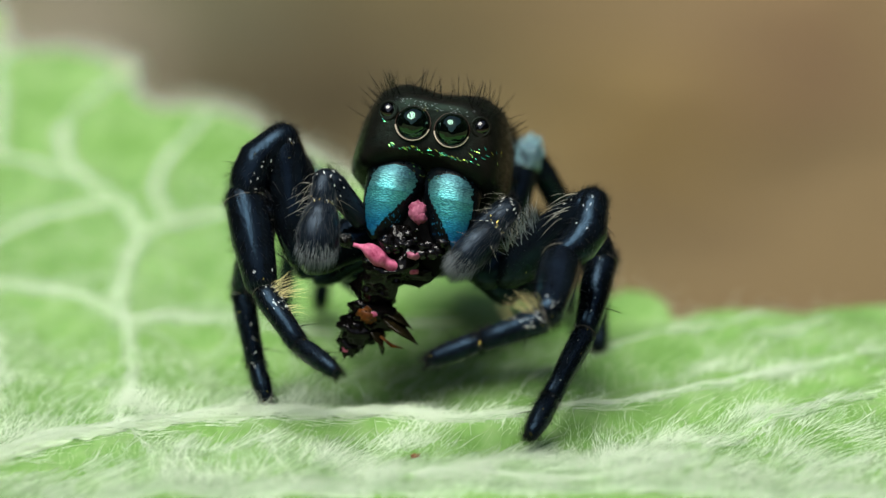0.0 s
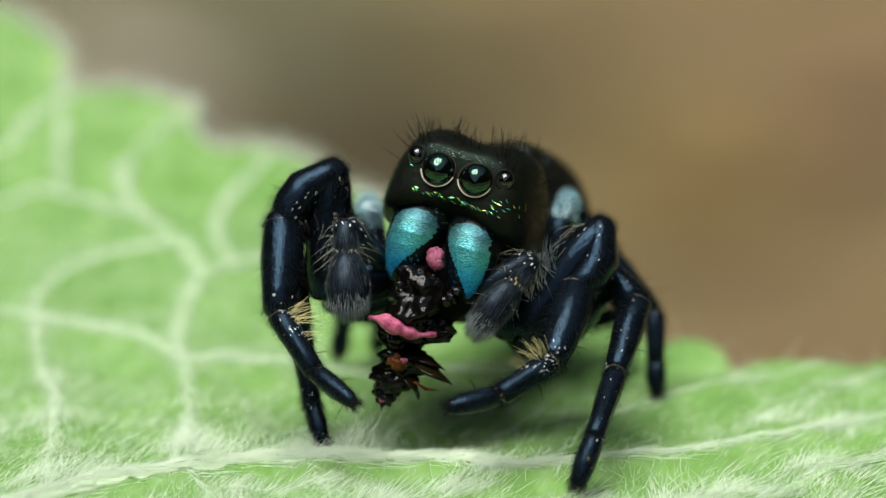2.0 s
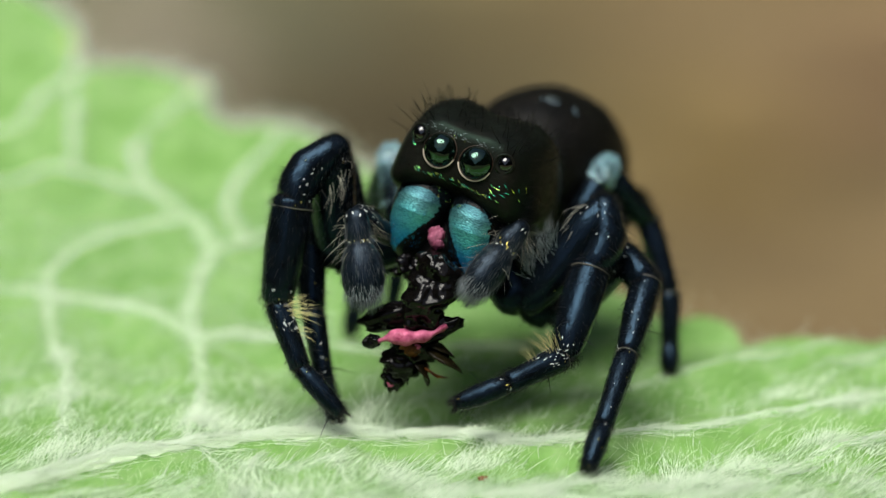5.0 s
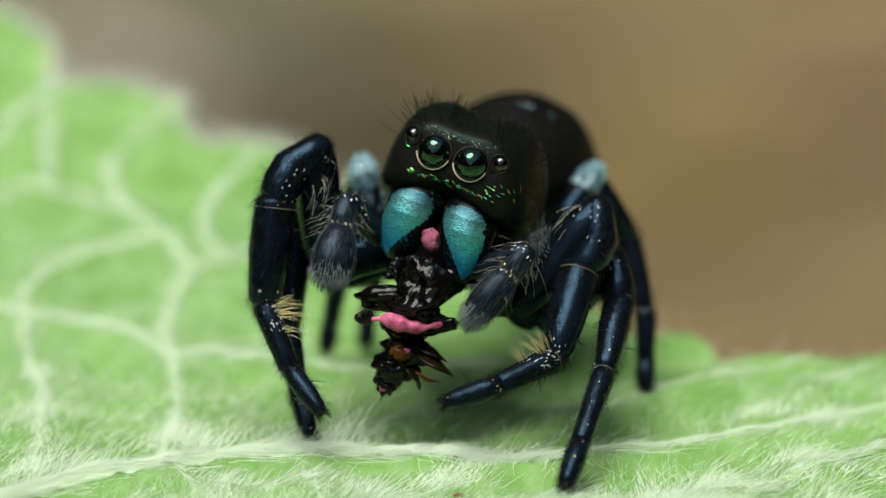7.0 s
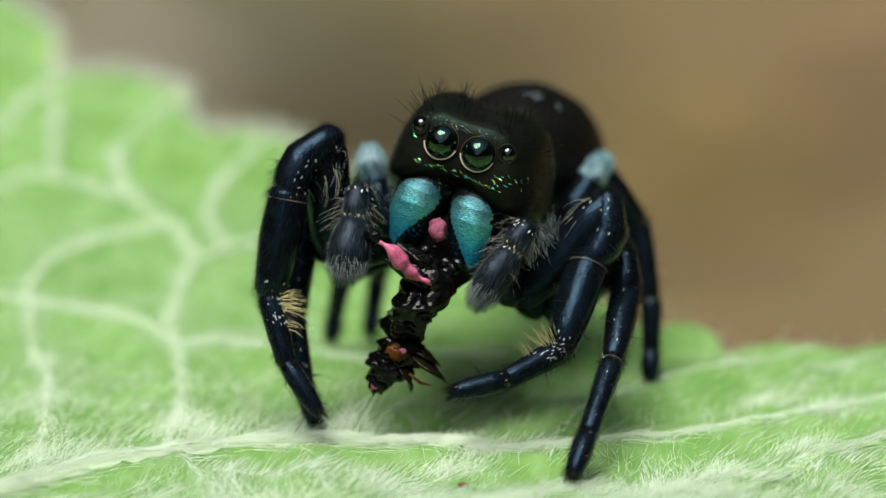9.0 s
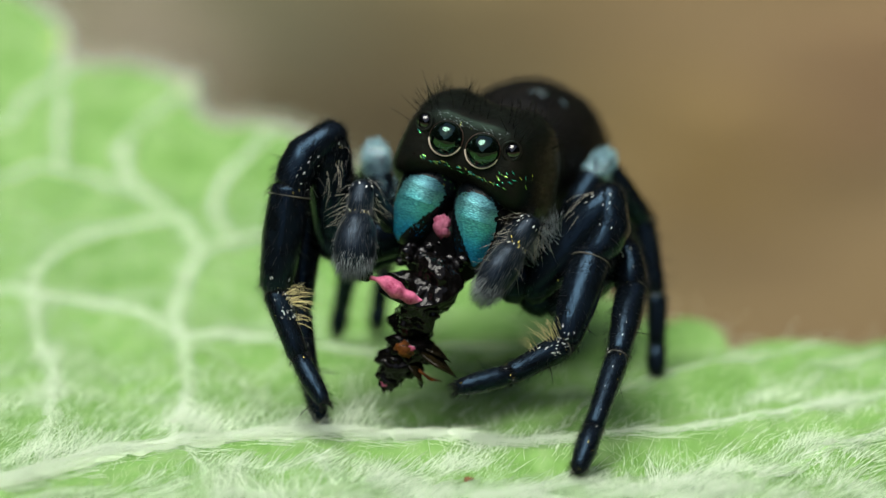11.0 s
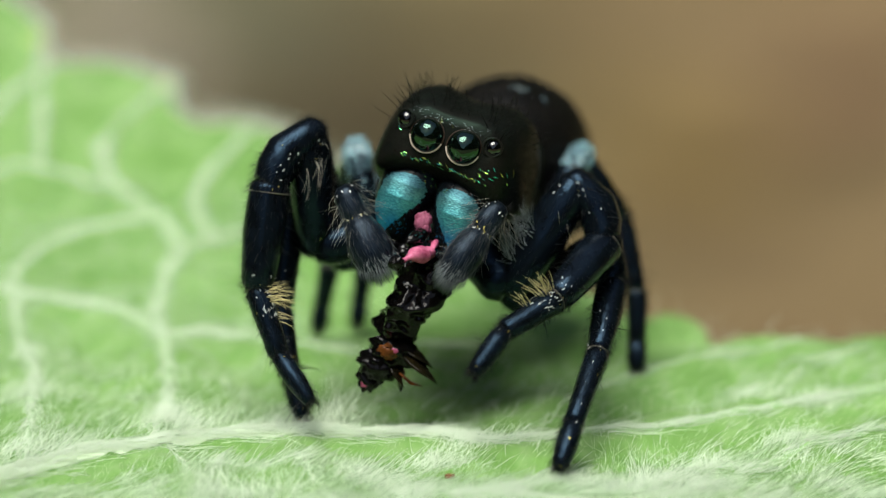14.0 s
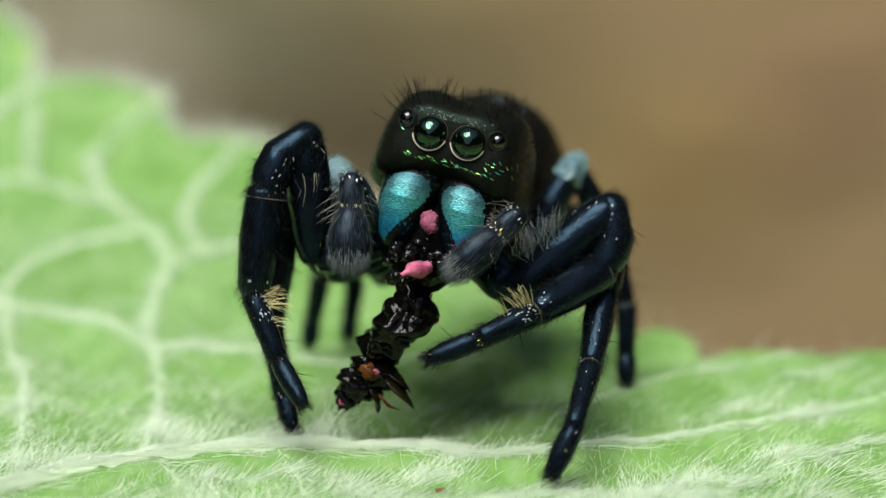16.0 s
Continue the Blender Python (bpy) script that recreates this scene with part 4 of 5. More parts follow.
# the legs that step or lift: seconds, knee, end of the tibia, tip of the foot (mm)
STEPS = {
    "left 1": [
        (0, -1.964, -0.600, 4.790, -2.373, -2.200, 2.402, -1.006, -3.900, 1.335),
        (0.5, -2.244, -0.400, 4.931, -3.025, -2.000, 2.628, -1.653, -3.580, 1.395),
        (1, -2.290, -0.400, 4.907, -3.121, -2.000, 2.611, -1.703, -3.560, 1.406),
        (1.5, -2.226, -0.400, 4.941, -3.110, -2.000, 2.637, -1.704, -3.560, 1.414),
        (2, -2.277, -0.400, 4.915, -3.130, -2.000, 2.663, -1.708, -3.560, 1.456),
        (2.5, -2.374, -0.400, 5.028, -3.422, -1.800, 2.542, -2.166, -3.340, 1.144),
        (3, -2.506, -0.400, 4.965, -3.336, -1.300, 2.259, -2.078, -2.640, 0.661),
        (5.3, -2.351, -0.300, 5.086, -3.432, -1.300, 2.246, -2.214, -2.300, 0.391),
        (5.5, -2.358, -0.300, 5.080, -3.447, -1.300, 2.240, -2.224, -2.000, 0.251),
        (6, -2.247, -0.300, 5.278, -3.196, -1.300, 2.478, -2.114, -2.700, 0.804),
        (6.5, -2.207, -0.300, 5.296, -3.207, -1.300, 2.481, -2.135, -2.800, 0.878),
        (7, -2.243, -0.300, 5.305, -3.205, -1.300, 2.547, -2.107, -2.700, 0.880),
        (7.5, -2.299, -0.300, 5.269, -3.237, -1.300, 2.539, -2.162, -2.700, 0.857),
        (8, -2.267, -0.300, 5.249, -3.255, -1.300, 2.518, -2.158, -2.640, 0.804),
        (8.5, -2.248, -0.300, 5.272, -3.239, -1.300, 2.512, -2.183, -2.640, 0.769),
        (9, -2.123, -0.300, 5.257, -3.203, -1.300, 2.517, -2.255, -2.400, 0.554),
        (11.5, -2.203, -0.300, 5.232, -3.210, -1.300, 2.466, -2.254, -2.780, 0.774),
        (12, -2.145, -0.300, 5.253, -3.186, -1.300, 2.503, -2.210, -2.700, 0.758),
        (12.5, -2.177, -0.300, 5.261, -3.210, -1.300, 2.530, -2.251, -2.660, 0.744),
        (13, -2.185, -0.300, 5.270, -3.220, -1.300, 2.518, -2.262, -2.660, 0.733),
        (13.5, -2.184, -0.300, 5.246, -3.212, -1.300, 2.491, -2.237, -2.700, 0.743),
        (14, -2.202, -0.300, 5.265, -3.187, -1.300, 2.477, -2.161, -2.560, 0.659),
        (14.5, -2.181, -0.300, 5.259, -3.172, -1.300, 2.452, -2.128, -2.660, 0.719),
        (15, -2.214, -0.350, 5.327, -3.176, -1.300, 2.437, -2.162, -2.760, 0.764),
        (15.5, -2.124, -0.400, 5.388, -3.102, -1.300, 2.464, -2.132, -2.820, 0.811),
        (16, -2.102, -0.400, 5.485, -3.085, -1.400, 2.659, -2.117, -2.880, 0.973),
    ],
    "right 1": [
        (0, 3.102, -0.900, 3.655, 2.742, -4.200, 2.422, 0.476, -4.500, 1.703),
        (0.5, 2.685, -0.800, 3.663, 1.946, -3.400, 2.135, 0.055, -4.540, 1.640),
        (1, 2.595, -0.800, 3.660, 1.875, -2.700, 1.928, 0.001, -3.880, 1.441),
        (1.5, 2.558, -0.700, 3.664, 1.864, -2.700, 1.934, -0.071, -3.760, 1.410),
        (2, 2.573, -0.700, 3.719, 1.857, -2.700, 1.987, -0.076, -3.760, 1.457),
        (2.5, 2.407, -0.700, 3.638, 1.695, -2.100, 1.656, -0.119, -3.380, 1.222),
        (3, 2.409, -0.700, 3.715, 1.669, -2.100, 1.684, -0.170, -3.320, 1.163),
        (5.3, 2.660, -0.600, 3.819, 1.850, -2.200, 1.482, -0.166, -3.000, 0.823),
        (5.5, 2.653, -0.600, 3.818, 1.836, -2.200, 1.501, -0.168, -3.040, 0.853),
        (6, 2.889, -0.600, 4.020, 2.089, -2.200, 1.728, 0.071, -3.000, 1.088),
        (6.5, 2.881, -0.600, 4.046, 2.092, -2.200, 1.741, 0.078, -3.020, 1.112),
        (7, 2.875, -0.600, 4.016, 2.134, -2.200, 1.792, 0.088, -2.960, 1.180),
        (7.5, 2.878, -0.600, 4.047, 2.116, -2.200, 1.842, 0.084, -2.980, 1.207),
        (8, 2.879, -0.600, 4.052, 2.100, -2.200, 1.812, 0.089, -3.060, 1.224),
        (8.5, 2.924, -0.600, 4.028, 2.132, -2.200, 1.768, 0.118, -3.080, 1.216),
        (9, 2.968, -0.600, 4.022, 2.127, -2.200, 1.740, 0.123, -3.120, 1.231),
        (11.5, 2.892, -0.600, 4.007, 2.093, -2.200, 1.741, 0.103, -3.140, 1.207),
        (12.5, 2.906, -0.600, 4.024, 2.101, -2.200, 1.774, 0.109, -3.140, 1.257),
        (13, 2.907, -0.600, 4.030, 2.101, -2.200, 1.782, 0.088, -3.100, 1.254),
        (13.5, 2.911, -0.600, 4.019, 2.081, -2.200, 1.789, 0.092, -3.160, 1.286),
        (13.75, 2.875, -0.600, 4.090, 2.079, -2.200, 1.804, 0.121, -3.240, 1.348),
        (13.9, 3.000, -0.600, 4.135, 2.192, -2.200, 1.881, 0.286, -3.240, 1.241),
        (14, 3.128, -0.600, 4.412, 2.315, -2.300, 2.599, 0.772, -3.600, 1.570),
        (14.1, 3.199, -0.500, 4.960, 2.033, -2.400, 4.168, 0.570, -3.960, 3.416),
        (14.2, 3.070, -0.400, 5.722, 1.859, -2.400, 4.416, 0.929, -4.440, 4.075),
        (14.3, 2.930, -0.400, 5.487, 1.865, -2.400, 5.143, 0.592, -3.680, 3.770),
        (14.4, 3.245, -0.400, 4.355, 1.165, -2.600, 4.309, -0.203, -4.360, 3.907),
        (14.5, 3.363, -0.400, 4.228, 1.333, -2.600, 3.726, -0.192, -4.260, 3.522),
        (14.6, 3.390, -0.400, 4.186, 1.393, -2.600, 3.492, -0.339, -3.660, 2.483),
        (14.8, 3.404, -0.400, 4.146, 1.432, -2.500, 3.044, -0.199, -3.880, 2.298),
        (15, 3.404, -0.500, 4.071, 1.533, -2.400, 2.757, -0.203, -3.700, 2.090),
        (15.5, 3.493, -0.500, 3.975, 2.033, -2.200, 2.391, 0.080, -3.180, 1.806),
        (16, 3.494, -0.500, 3.978, 2.085, -2.200, 2.577, 0.082, -3.020, 1.915),
    ],
    "right 3": [
        (0, 2.789, 1.800, 3.272, 3.914, 2.000, 1.239, 3.858, 1.073, 0.050),
        (0.5, 2.365, 2.000, 3.535, 3.934, 2.000, 1.304, 3.881, 1.069, 0.050),
        (1.5, 2.250, 2.200, 3.590, 3.863, 2.000, 1.459, 3.905, 1.136, 0.050),
        (3, 2.502, 2.300, 3.743, 3.932, 2.000, 1.395, 3.920, 1.210, 0.050),
        (5.5, 2.849, 2.300, 3.783, 3.938, 2.000, 1.401, 3.926, 1.228, 0.050),
        (9, 2.972, 2.300, 3.952, 3.952, 2.000, 1.389, 3.916, 1.195, 0.050),
        (14.5, 2.819, 2.300, 4.083, 3.931, 2.000, 1.402, 3.912, 1.231, 0.050),
        (16, 2.808, 2.200, 4.015, 3.905, 2.000, 1.417, 3.901, 1.247, 0.050),
    ],
    "right 2": [
        (0, 3.736, -0.400, 2.865, 3.525, -2.000, 1.404, 2.332, -4.373, 0.050),
        (0.5, 3.470, -0.300, 3.124, 3.154, -2.100, 1.563, 2.306, -4.338, 0.050),
        (2, 3.226, -0.300, 3.126, 3.028, -2.100, 1.593, 2.267, -4.152, 0.050),
        (5.5, 3.254, -0.300, 3.085, 3.007, -2.100, 1.502, 2.253, -4.315, 0.050),
        (9, 3.309, -0.300, 3.026, 3.090, -2.200, 1.522, 2.318, -4.398, 0.050),
        (14.5, 3.295, -0.300, 3.031, 3.073, -2.200, 1.535, 2.332, -4.379, 0.050),
        (16, 3.310, -0.300, 3.164, 3.106, -2.200, 1.551, 2.334, -4.166, 0.050),
    ],
}
# the palps: seconds, then knee and tip in the spider's space (mm)
PALPS = {
    "left": [
        (0, -2.040, -0.036, -1.060, -1.653, -0.151, -2.581),
        (0.5, -1.855, -0.431, -1.254, -1.209, -0.318, -2.737),
        (1.5, -1.809, -0.357, -1.408, -1.194, -0.271, -2.846),
        (2.5, -1.948, -0.608, -1.499, -1.156, -0.577, -2.776),
        (3, -1.565, -0.593, -1.398, -1.148, -0.739, -2.843),
        (5.5, -1.533, -0.751, -1.418, -0.574, -0.733, -2.997),
        (6, -1.700, -0.577, -1.502, -1.062, -0.717, -2.815),
        (7, -1.847, -0.670, -1.306, -1.360, -0.864, -2.613),
        (9, -1.736, -0.653, -1.210, -1.187, -0.799, -2.637),
        (13.5, -1.716, -0.639, -1.243, -1.107, -0.780, -2.597),
        (14, -1.682, -0.634, -1.212, -0.354, -0.530, -2.563),
        (14.5, -1.604, -0.583, -1.322, -0.184, -0.454, -2.645),
        (15, -1.605, -0.503, -1.307, -0.710, -0.472, -2.705),
        (16, -1.726, -0.425, -0.954, -1.184, -0.409, -2.521),
    ],
    "right": [
        (0, 1.545, 0.591, -1.173, 0.805, 0.156, -2.618),
        (1.5, 1.534, 0.640, -1.045, 1.037, 0.373, -2.842),
        (5.3, 1.288, 0.413, -1.117, 1.082, -0.344, -2.384),
        (5.5, 1.462, 0.462, -0.966, 1.281, -0.099, -2.670),
        (7, 1.645, 0.477, -1.080, 1.155, -0.040, -2.927),
        (9, 1.575, 0.407, -0.871, 1.205, -0.101, -2.572),
        (12, 1.570, 0.411, -0.896, 1.222, -0.116, -2.480),
        (12.5, 1.456, 0.222, -0.703, 1.041, -0.610, -1.495),
        (13, 1.536, 0.394, -0.872, 1.155, -0.129, -2.523),
        (13.5, 1.535, 0.391, -0.858, 1.141, -0.590, -1.429),
        (14, 1.223, 0.290, -0.886, 0.826, -0.345, -2.546),
        (14.5, 1.206, 0.317, -1.035, 0.680, -0.604, -2.084),
        (15, 1.360, 0.459, -1.200, 0.698, -0.195, -2.792),
        (15.5, 1.328, 0.408, -1.123, 0.631, -0.249, -2.660),
        (16, 1.238, 0.449, -1.383, 0.423, -0.129, -2.821),
    ],
}
PALP_BASE = {"left": (-0.95, 0.5, -1.9), "right": (0.85, 0.5, -1.9)}


def leg_chain(name, t):
    """The five segments' ends at t seconds: the hip rides on the body, the foot stays where it stands, the lengths hold."""
    rest = [Vector(p) * MM for p in JOINTS[name]]
    hip_rest = spider_pose(9.0) @ (Vector(HIPS[name]) * MM)
    lengths = [(b - a).length for a, b in zip([hip_rest] + rest, rest)]
    body = spider_pose(t) @ spider_pose(9.0).inverted()
    hip = spider_pose(t) @ (Vector(HIPS[name]) * MM)
    if name in STEPS:
        rows = STEPS[name]
        ts = [r[0] for r in rows]
        v = [smooth_at(t, ts, [r[k] for r in rows]) for k in range(1, 10)]
        knee, ankle, tip = Vector(v[:3]) * MM, Vector(v[3:6]) * MM, Vector(v[6:]) * MM
    else:
        knee, ankle, tip = body @ rest[0], rest[2], rest[4]
    # upper leg: hip, knee, patella end, ankle
    p = [hip, knee, knee + (rest[1] - rest[0]), ankle.copy()]
    ls = lengths[:3]
    reach = sum(ls) * 0.995
    if (ankle - hip).length > reach:
        ankle = hip + (ankle - hip).normalized() * reach
    for _ in range(60):
        p[3] = ankle.copy()
        for i in (2, 1, 0):
            p[i] = p[i + 1] + (p[i] - p[i + 1]).normalized() * ls[i]
        p[0] = hip.copy()
        for i in (0, 1, 2):
            p[i + 1] = p[i] + (p[i + 1] - p[i]).normalized() * ls[i]
    q = [p[3], p[3] + (rest[3] - rest[2]), tip]
    for _ in range(40):
        q[2] = tip.copy()
        for i in (1, 0):
            q[i] = q[i + 1] + (q[i] - q[i + 1]).normalized() * lengths[3 + i]
        q[0] = p[3].copy()
        for i in (0, 1):
            q[i + 1] = q[i] + (q[i + 1] - q[i]).normalized() * lengths[3 + i]
    return p + q[1:]


def segment_profile(kind, r):
    if kind == "femur":
        return [(-0.03, r * 0.5), (0.03, r * 0.7), (0.2, r * 0.95), (0.5, r * 1.05), (0.78, r * 0.97), (0.92, r * 0.86), (1.01, r * 0.7), (1.06, r * 0.46), (1.08, r * 0.2)]
    if kind == "patella":
        return [(-0.2, r * 0.3), (-0.17, r * 0.52), (-0.09, r * 0.74), (0.06, r * 0.9), (0.4, r * 1.03), (0.75, r * 1.03), (0.93, r * 0.98), (1.0, r * 0.85)]
    if kind == "tibia":
        return [(-0.09, r * 0.9), (-0.04, r * 1.0), (0.015, r * 1.03), (0.2, r * 1.06), (0.45, r * 1.05), (0.75, r * 0.93), (0.93, r * 0.84), (1.0, r * 0.68), (1.03, r * 0.4)]
    if kind == "metatarsus":
        return [(-0.06, r * 0.5), (0.0, r * 0.95), (0.12, r * 1.12), (0.4, r * 1.05), (0.75, r * 0.95), (0.96, r * 0.92), (1.01, r * 0.7)]
    return [(-0.04, r * 0.7), (0.02, r * 0.95), (0.25, r * 1.1), (0.55, r * 1.08), (0.82, r * 0.9), (0.95, r * 0.66), (1.0, r * 0.35)]


MOVERS = []


def build_leg(name):
    rnd = random.Random(sum(map(ord, name)))
    radii, pole = BUILD[name]
    chain = leg_chain(name, 9.0)
    front = name.endswith("1")
    for k, kind in enumerate(SEGMENTS):
        pole = PATELLA_POLE.get(name, BUILD[name][1]) if kind == "patella" else BUILD[name][1]
        length = (chain[k + 1] - chain[k]).length / MM
        r = radii[k]
        prof = segment_profile(kind, r)
        if kind == "patella" and name.endswith("3"):
            prof = [(0.0, r * 0.4), (0.06, r * 0.8)] + prof[4:]
        sh = Shape().limb(length, prof, 18, 0.94, -0.19 if front and kind == "patella" else 0.0, 0.04)
        seg = part(kind, sh, LEG if k < 3 else LEG_END, spider, "blue black glossy leg segment")
        n = int((620 if k < 3 else 460) * (1.0 if name[-1] in "12" else 0.4))
        hs = surface_hairs(sh, n, rnd, (0.07, 0.20 if k < 3 else 0.16), 0.0034, lambda p, q: True, (0, 0.6, 0))
        for _ in range(5 if k in (0, 1, 2) else 2):
            a = rnd.uniform(0, 6.28)
            d = Vector((math.cos(a), 0.35, math.sin(a)))
            hs.hair((d.x * r * 0.95, length * rnd.uniform(0.1, 0.9), d.z * r * 0.9), d, rnd.uniform(0.3, 0.5), 0.010, (0, 0.05, 0), 3)
        part("bristles", hs, BRISTLE, seg)["kind"] = "stuff"
        if kind in ("tibia", "metatarsus"):
            part("joint_ring", torus((0, 0.012 * length, 0), (0, 1, 0), r * (1.0 if kind == "tibia" else 0.93), 0.014, 20, 6), JOINT, seg, "thin grey brown joint skin")
        if kind == "tarsus":
            pad = Shape()
            for _ in range(60):
                a = rnd.uniform(0, 6.28)
                pad.hair((r * 0.4 * math.cos(a), length * 0.93, r * 0.4 * math.sin(a)), (math.cos(a) * 0.5, 1, math.sin(a) * 0.5), 0.12, 0.008)
            part("foot_pad", pad, BRISTLE, seg, "dark brush of hairs under the foot")
        if name[-1] in "12":
            lo, hi, cnt = {"femur": (0.85, 1.0, 3), "patella": (0.0, 0.85, 24 if front else 20), "tibia": (0.0 if not front else 0.75, 1.0, 7 if front else 14), "metatarsus": (0.0, 0.5 if front else 1.0, 64 if front else 16), "tarsus": (0.0, 0.15, 6)}[kind]
            fl = flakes(sh, cnt, rnd, 0.0135, lambda p, q: lo * length < p.y < hi * length and (abs(q.z - 0.45) < 0.5 or kind == "tarsus"), 2.5, (0, 1, 0))
            part("scale_dusting", fl, WHITE_SCALE, seg, "scattered white scales", False)["kind"] = "stuff"
            gold = flakes(sh, 4, rnd, 0.013, lambda p, q: abs(q.z - 0.3) < 0.6, 1.8, (0, 1, 0))
            part("scale_dusting", gold, GOLD_SCALE, seg, "a few golden scales", False)["kind"] = "stuff"
        if front and kind == "metatarsus":
            tuft = Shape()
            for i in range(40):
                u = rnd.random() if i < 32 else 0.6
                y = length * (0.0 + 0.27 * u if i < 32 else rnd.uniform(0.40, 0.58))
                tuft.hair((rnd.gauss(0, 0.07), y, r * 0.85), (rnd.gauss(0, 0.2), -0.15 + 0.6 * u + rnd.gauss(0, 0.15), 1),
                          rnd.uniform(0.36, 0.64) * (1 if i < 32 else 0.75), 0.0048, (rnd.gauss(0, 0.03), 0.10 + rnd.gauss(0, 0.05), -0.04), 4)
            part("hair_tuft", tuft, GOLD_HAIR, seg, "yellow hair tuft")["kind"] = "stuff"
        if front and kind == "patella":
            tuft = Shape()
            for _ in range(15):
                tuft.hair((rnd.gauss(0, 0.1), length * rnd.uniform(0.0, 0.5), r * 0.85), (rnd.gauss(0, 0.3), rnd.gauss(0.4, 0.25), 1), rnd.uniform(0.30, 0.60), 0.0048, (rnd.gauss(0, 0.05), 0.36, -0.08), 5)
            part("hair_tuft", tuft, PALE_HAIR, seg, "straw coloured hair fringe")["kind"] = "stuff"
        if name == "right 1" and kind == "femur":
            tuft = Shape()
            for _ in range(90):
                tuft.hair((rnd.gauss(0, 0.18), length * rnd.uniform(0.2, 0.6), r * 0.9), (rnd.gauss(0, 0.4), rnd.gauss(0.3, 0.4), 1), rnd.uniform(0.25, 0.55), 0.006, (0, 0.12, 0), 3)
            part("hair_tuft", tuft, BRUSH_HAIR, seg, "grey white hair tuft")["kind"] = "stuff"
        if name in ("left 3", "right 3") and kind == "femur":
            start = 0.5 if name == "left 3" else 0.8
            sleeve = Shape().limb(length, [(start, r * 0.88), (start + 0.02, r * 0.96), (0.87, r * 0.94), (0.95, r * 0.92), (1.02, r * 0.76), (1.07, r * 0.5), (1.10, r * 0.2)], 20, 0.94, 0, 0.08)
            part("pale_band", sleeve, BLUE_SCALES, seg, "pale blue scaly band on the upper leg")
            fl = flakes(sleeve, 420, rnd, 0.019, lambda p, q: True, 1.9, (0, 1, 0))
            part("scale_dusting", fl, PALE_SCALES, seg, "pale blue scales", False)["kind"] = "stuff"
            nap = surface_hairs(sleeve, 340, rnd, (0.04, 0.10), 0.007, lambda p, q: True, (0, 0.9, 0))
            part("hair_nap", nap, PALE_NAP, seg, "pale blue white hair")["kind"] = "stuff"
        MOVERS.append((seg, name, k, pole))


def build_coxa(name):
    hip = Vector(HIPS[name])
    k = int(name[-1])
    side = -1 if name.startswith("left") else 1
    root = Vector((side * 0.45, 0.75 + 0.62 * k, -1.45))
    mid = root.lerp(hip, 0.55) + Vector((0, 0, -0.08))
    r = BUILD[name][0][0]
    s = Shape().path([tuple(p) for p in bez([root, mid, hip], 8)], [r * f for f in (1.1, 1.15, 1.1, 1.05, 0.98, 0.92, 0.95, 0.88, 0.6)], 14)
    coxa = part("coxa", s, LEG, spider, "short black leg base under the body")
    rnd = random.Random(k)
    part("bristles", surface_hairs(s, 25, rnd, (0.1, 0.2), 0.006, lambda p, q: True, (0, 0, 0)), BRISTLE, coxa)["kind"] = "stuff"


for _name in JOINTS:
    build_coxa(_name)
    build_leg(_name)


def palp_chain(name, t):
    rows = PALPS[name]
    ts = [r[0] for r in rows]
    v = [smooth_at(t, ts, [r[k] for r in rows]) for k in range(1, 7)]
    base, knee, tip = Vector(PALP_BASE[name]), Vector(v[:3]), Vector(v[3:])
    l1, l2 = 1.15, 1.68
    for _ in range(30):
        knee = tip + (knee - tip).normalized() * l2
        knee = base + (knee - base).normalized() * l1
        tip = knee + (Vector(v[3:]) - knee).normalized() * l2
    return [base * MM, knee * MM, tip * MM]


PALP_MOVERS = []


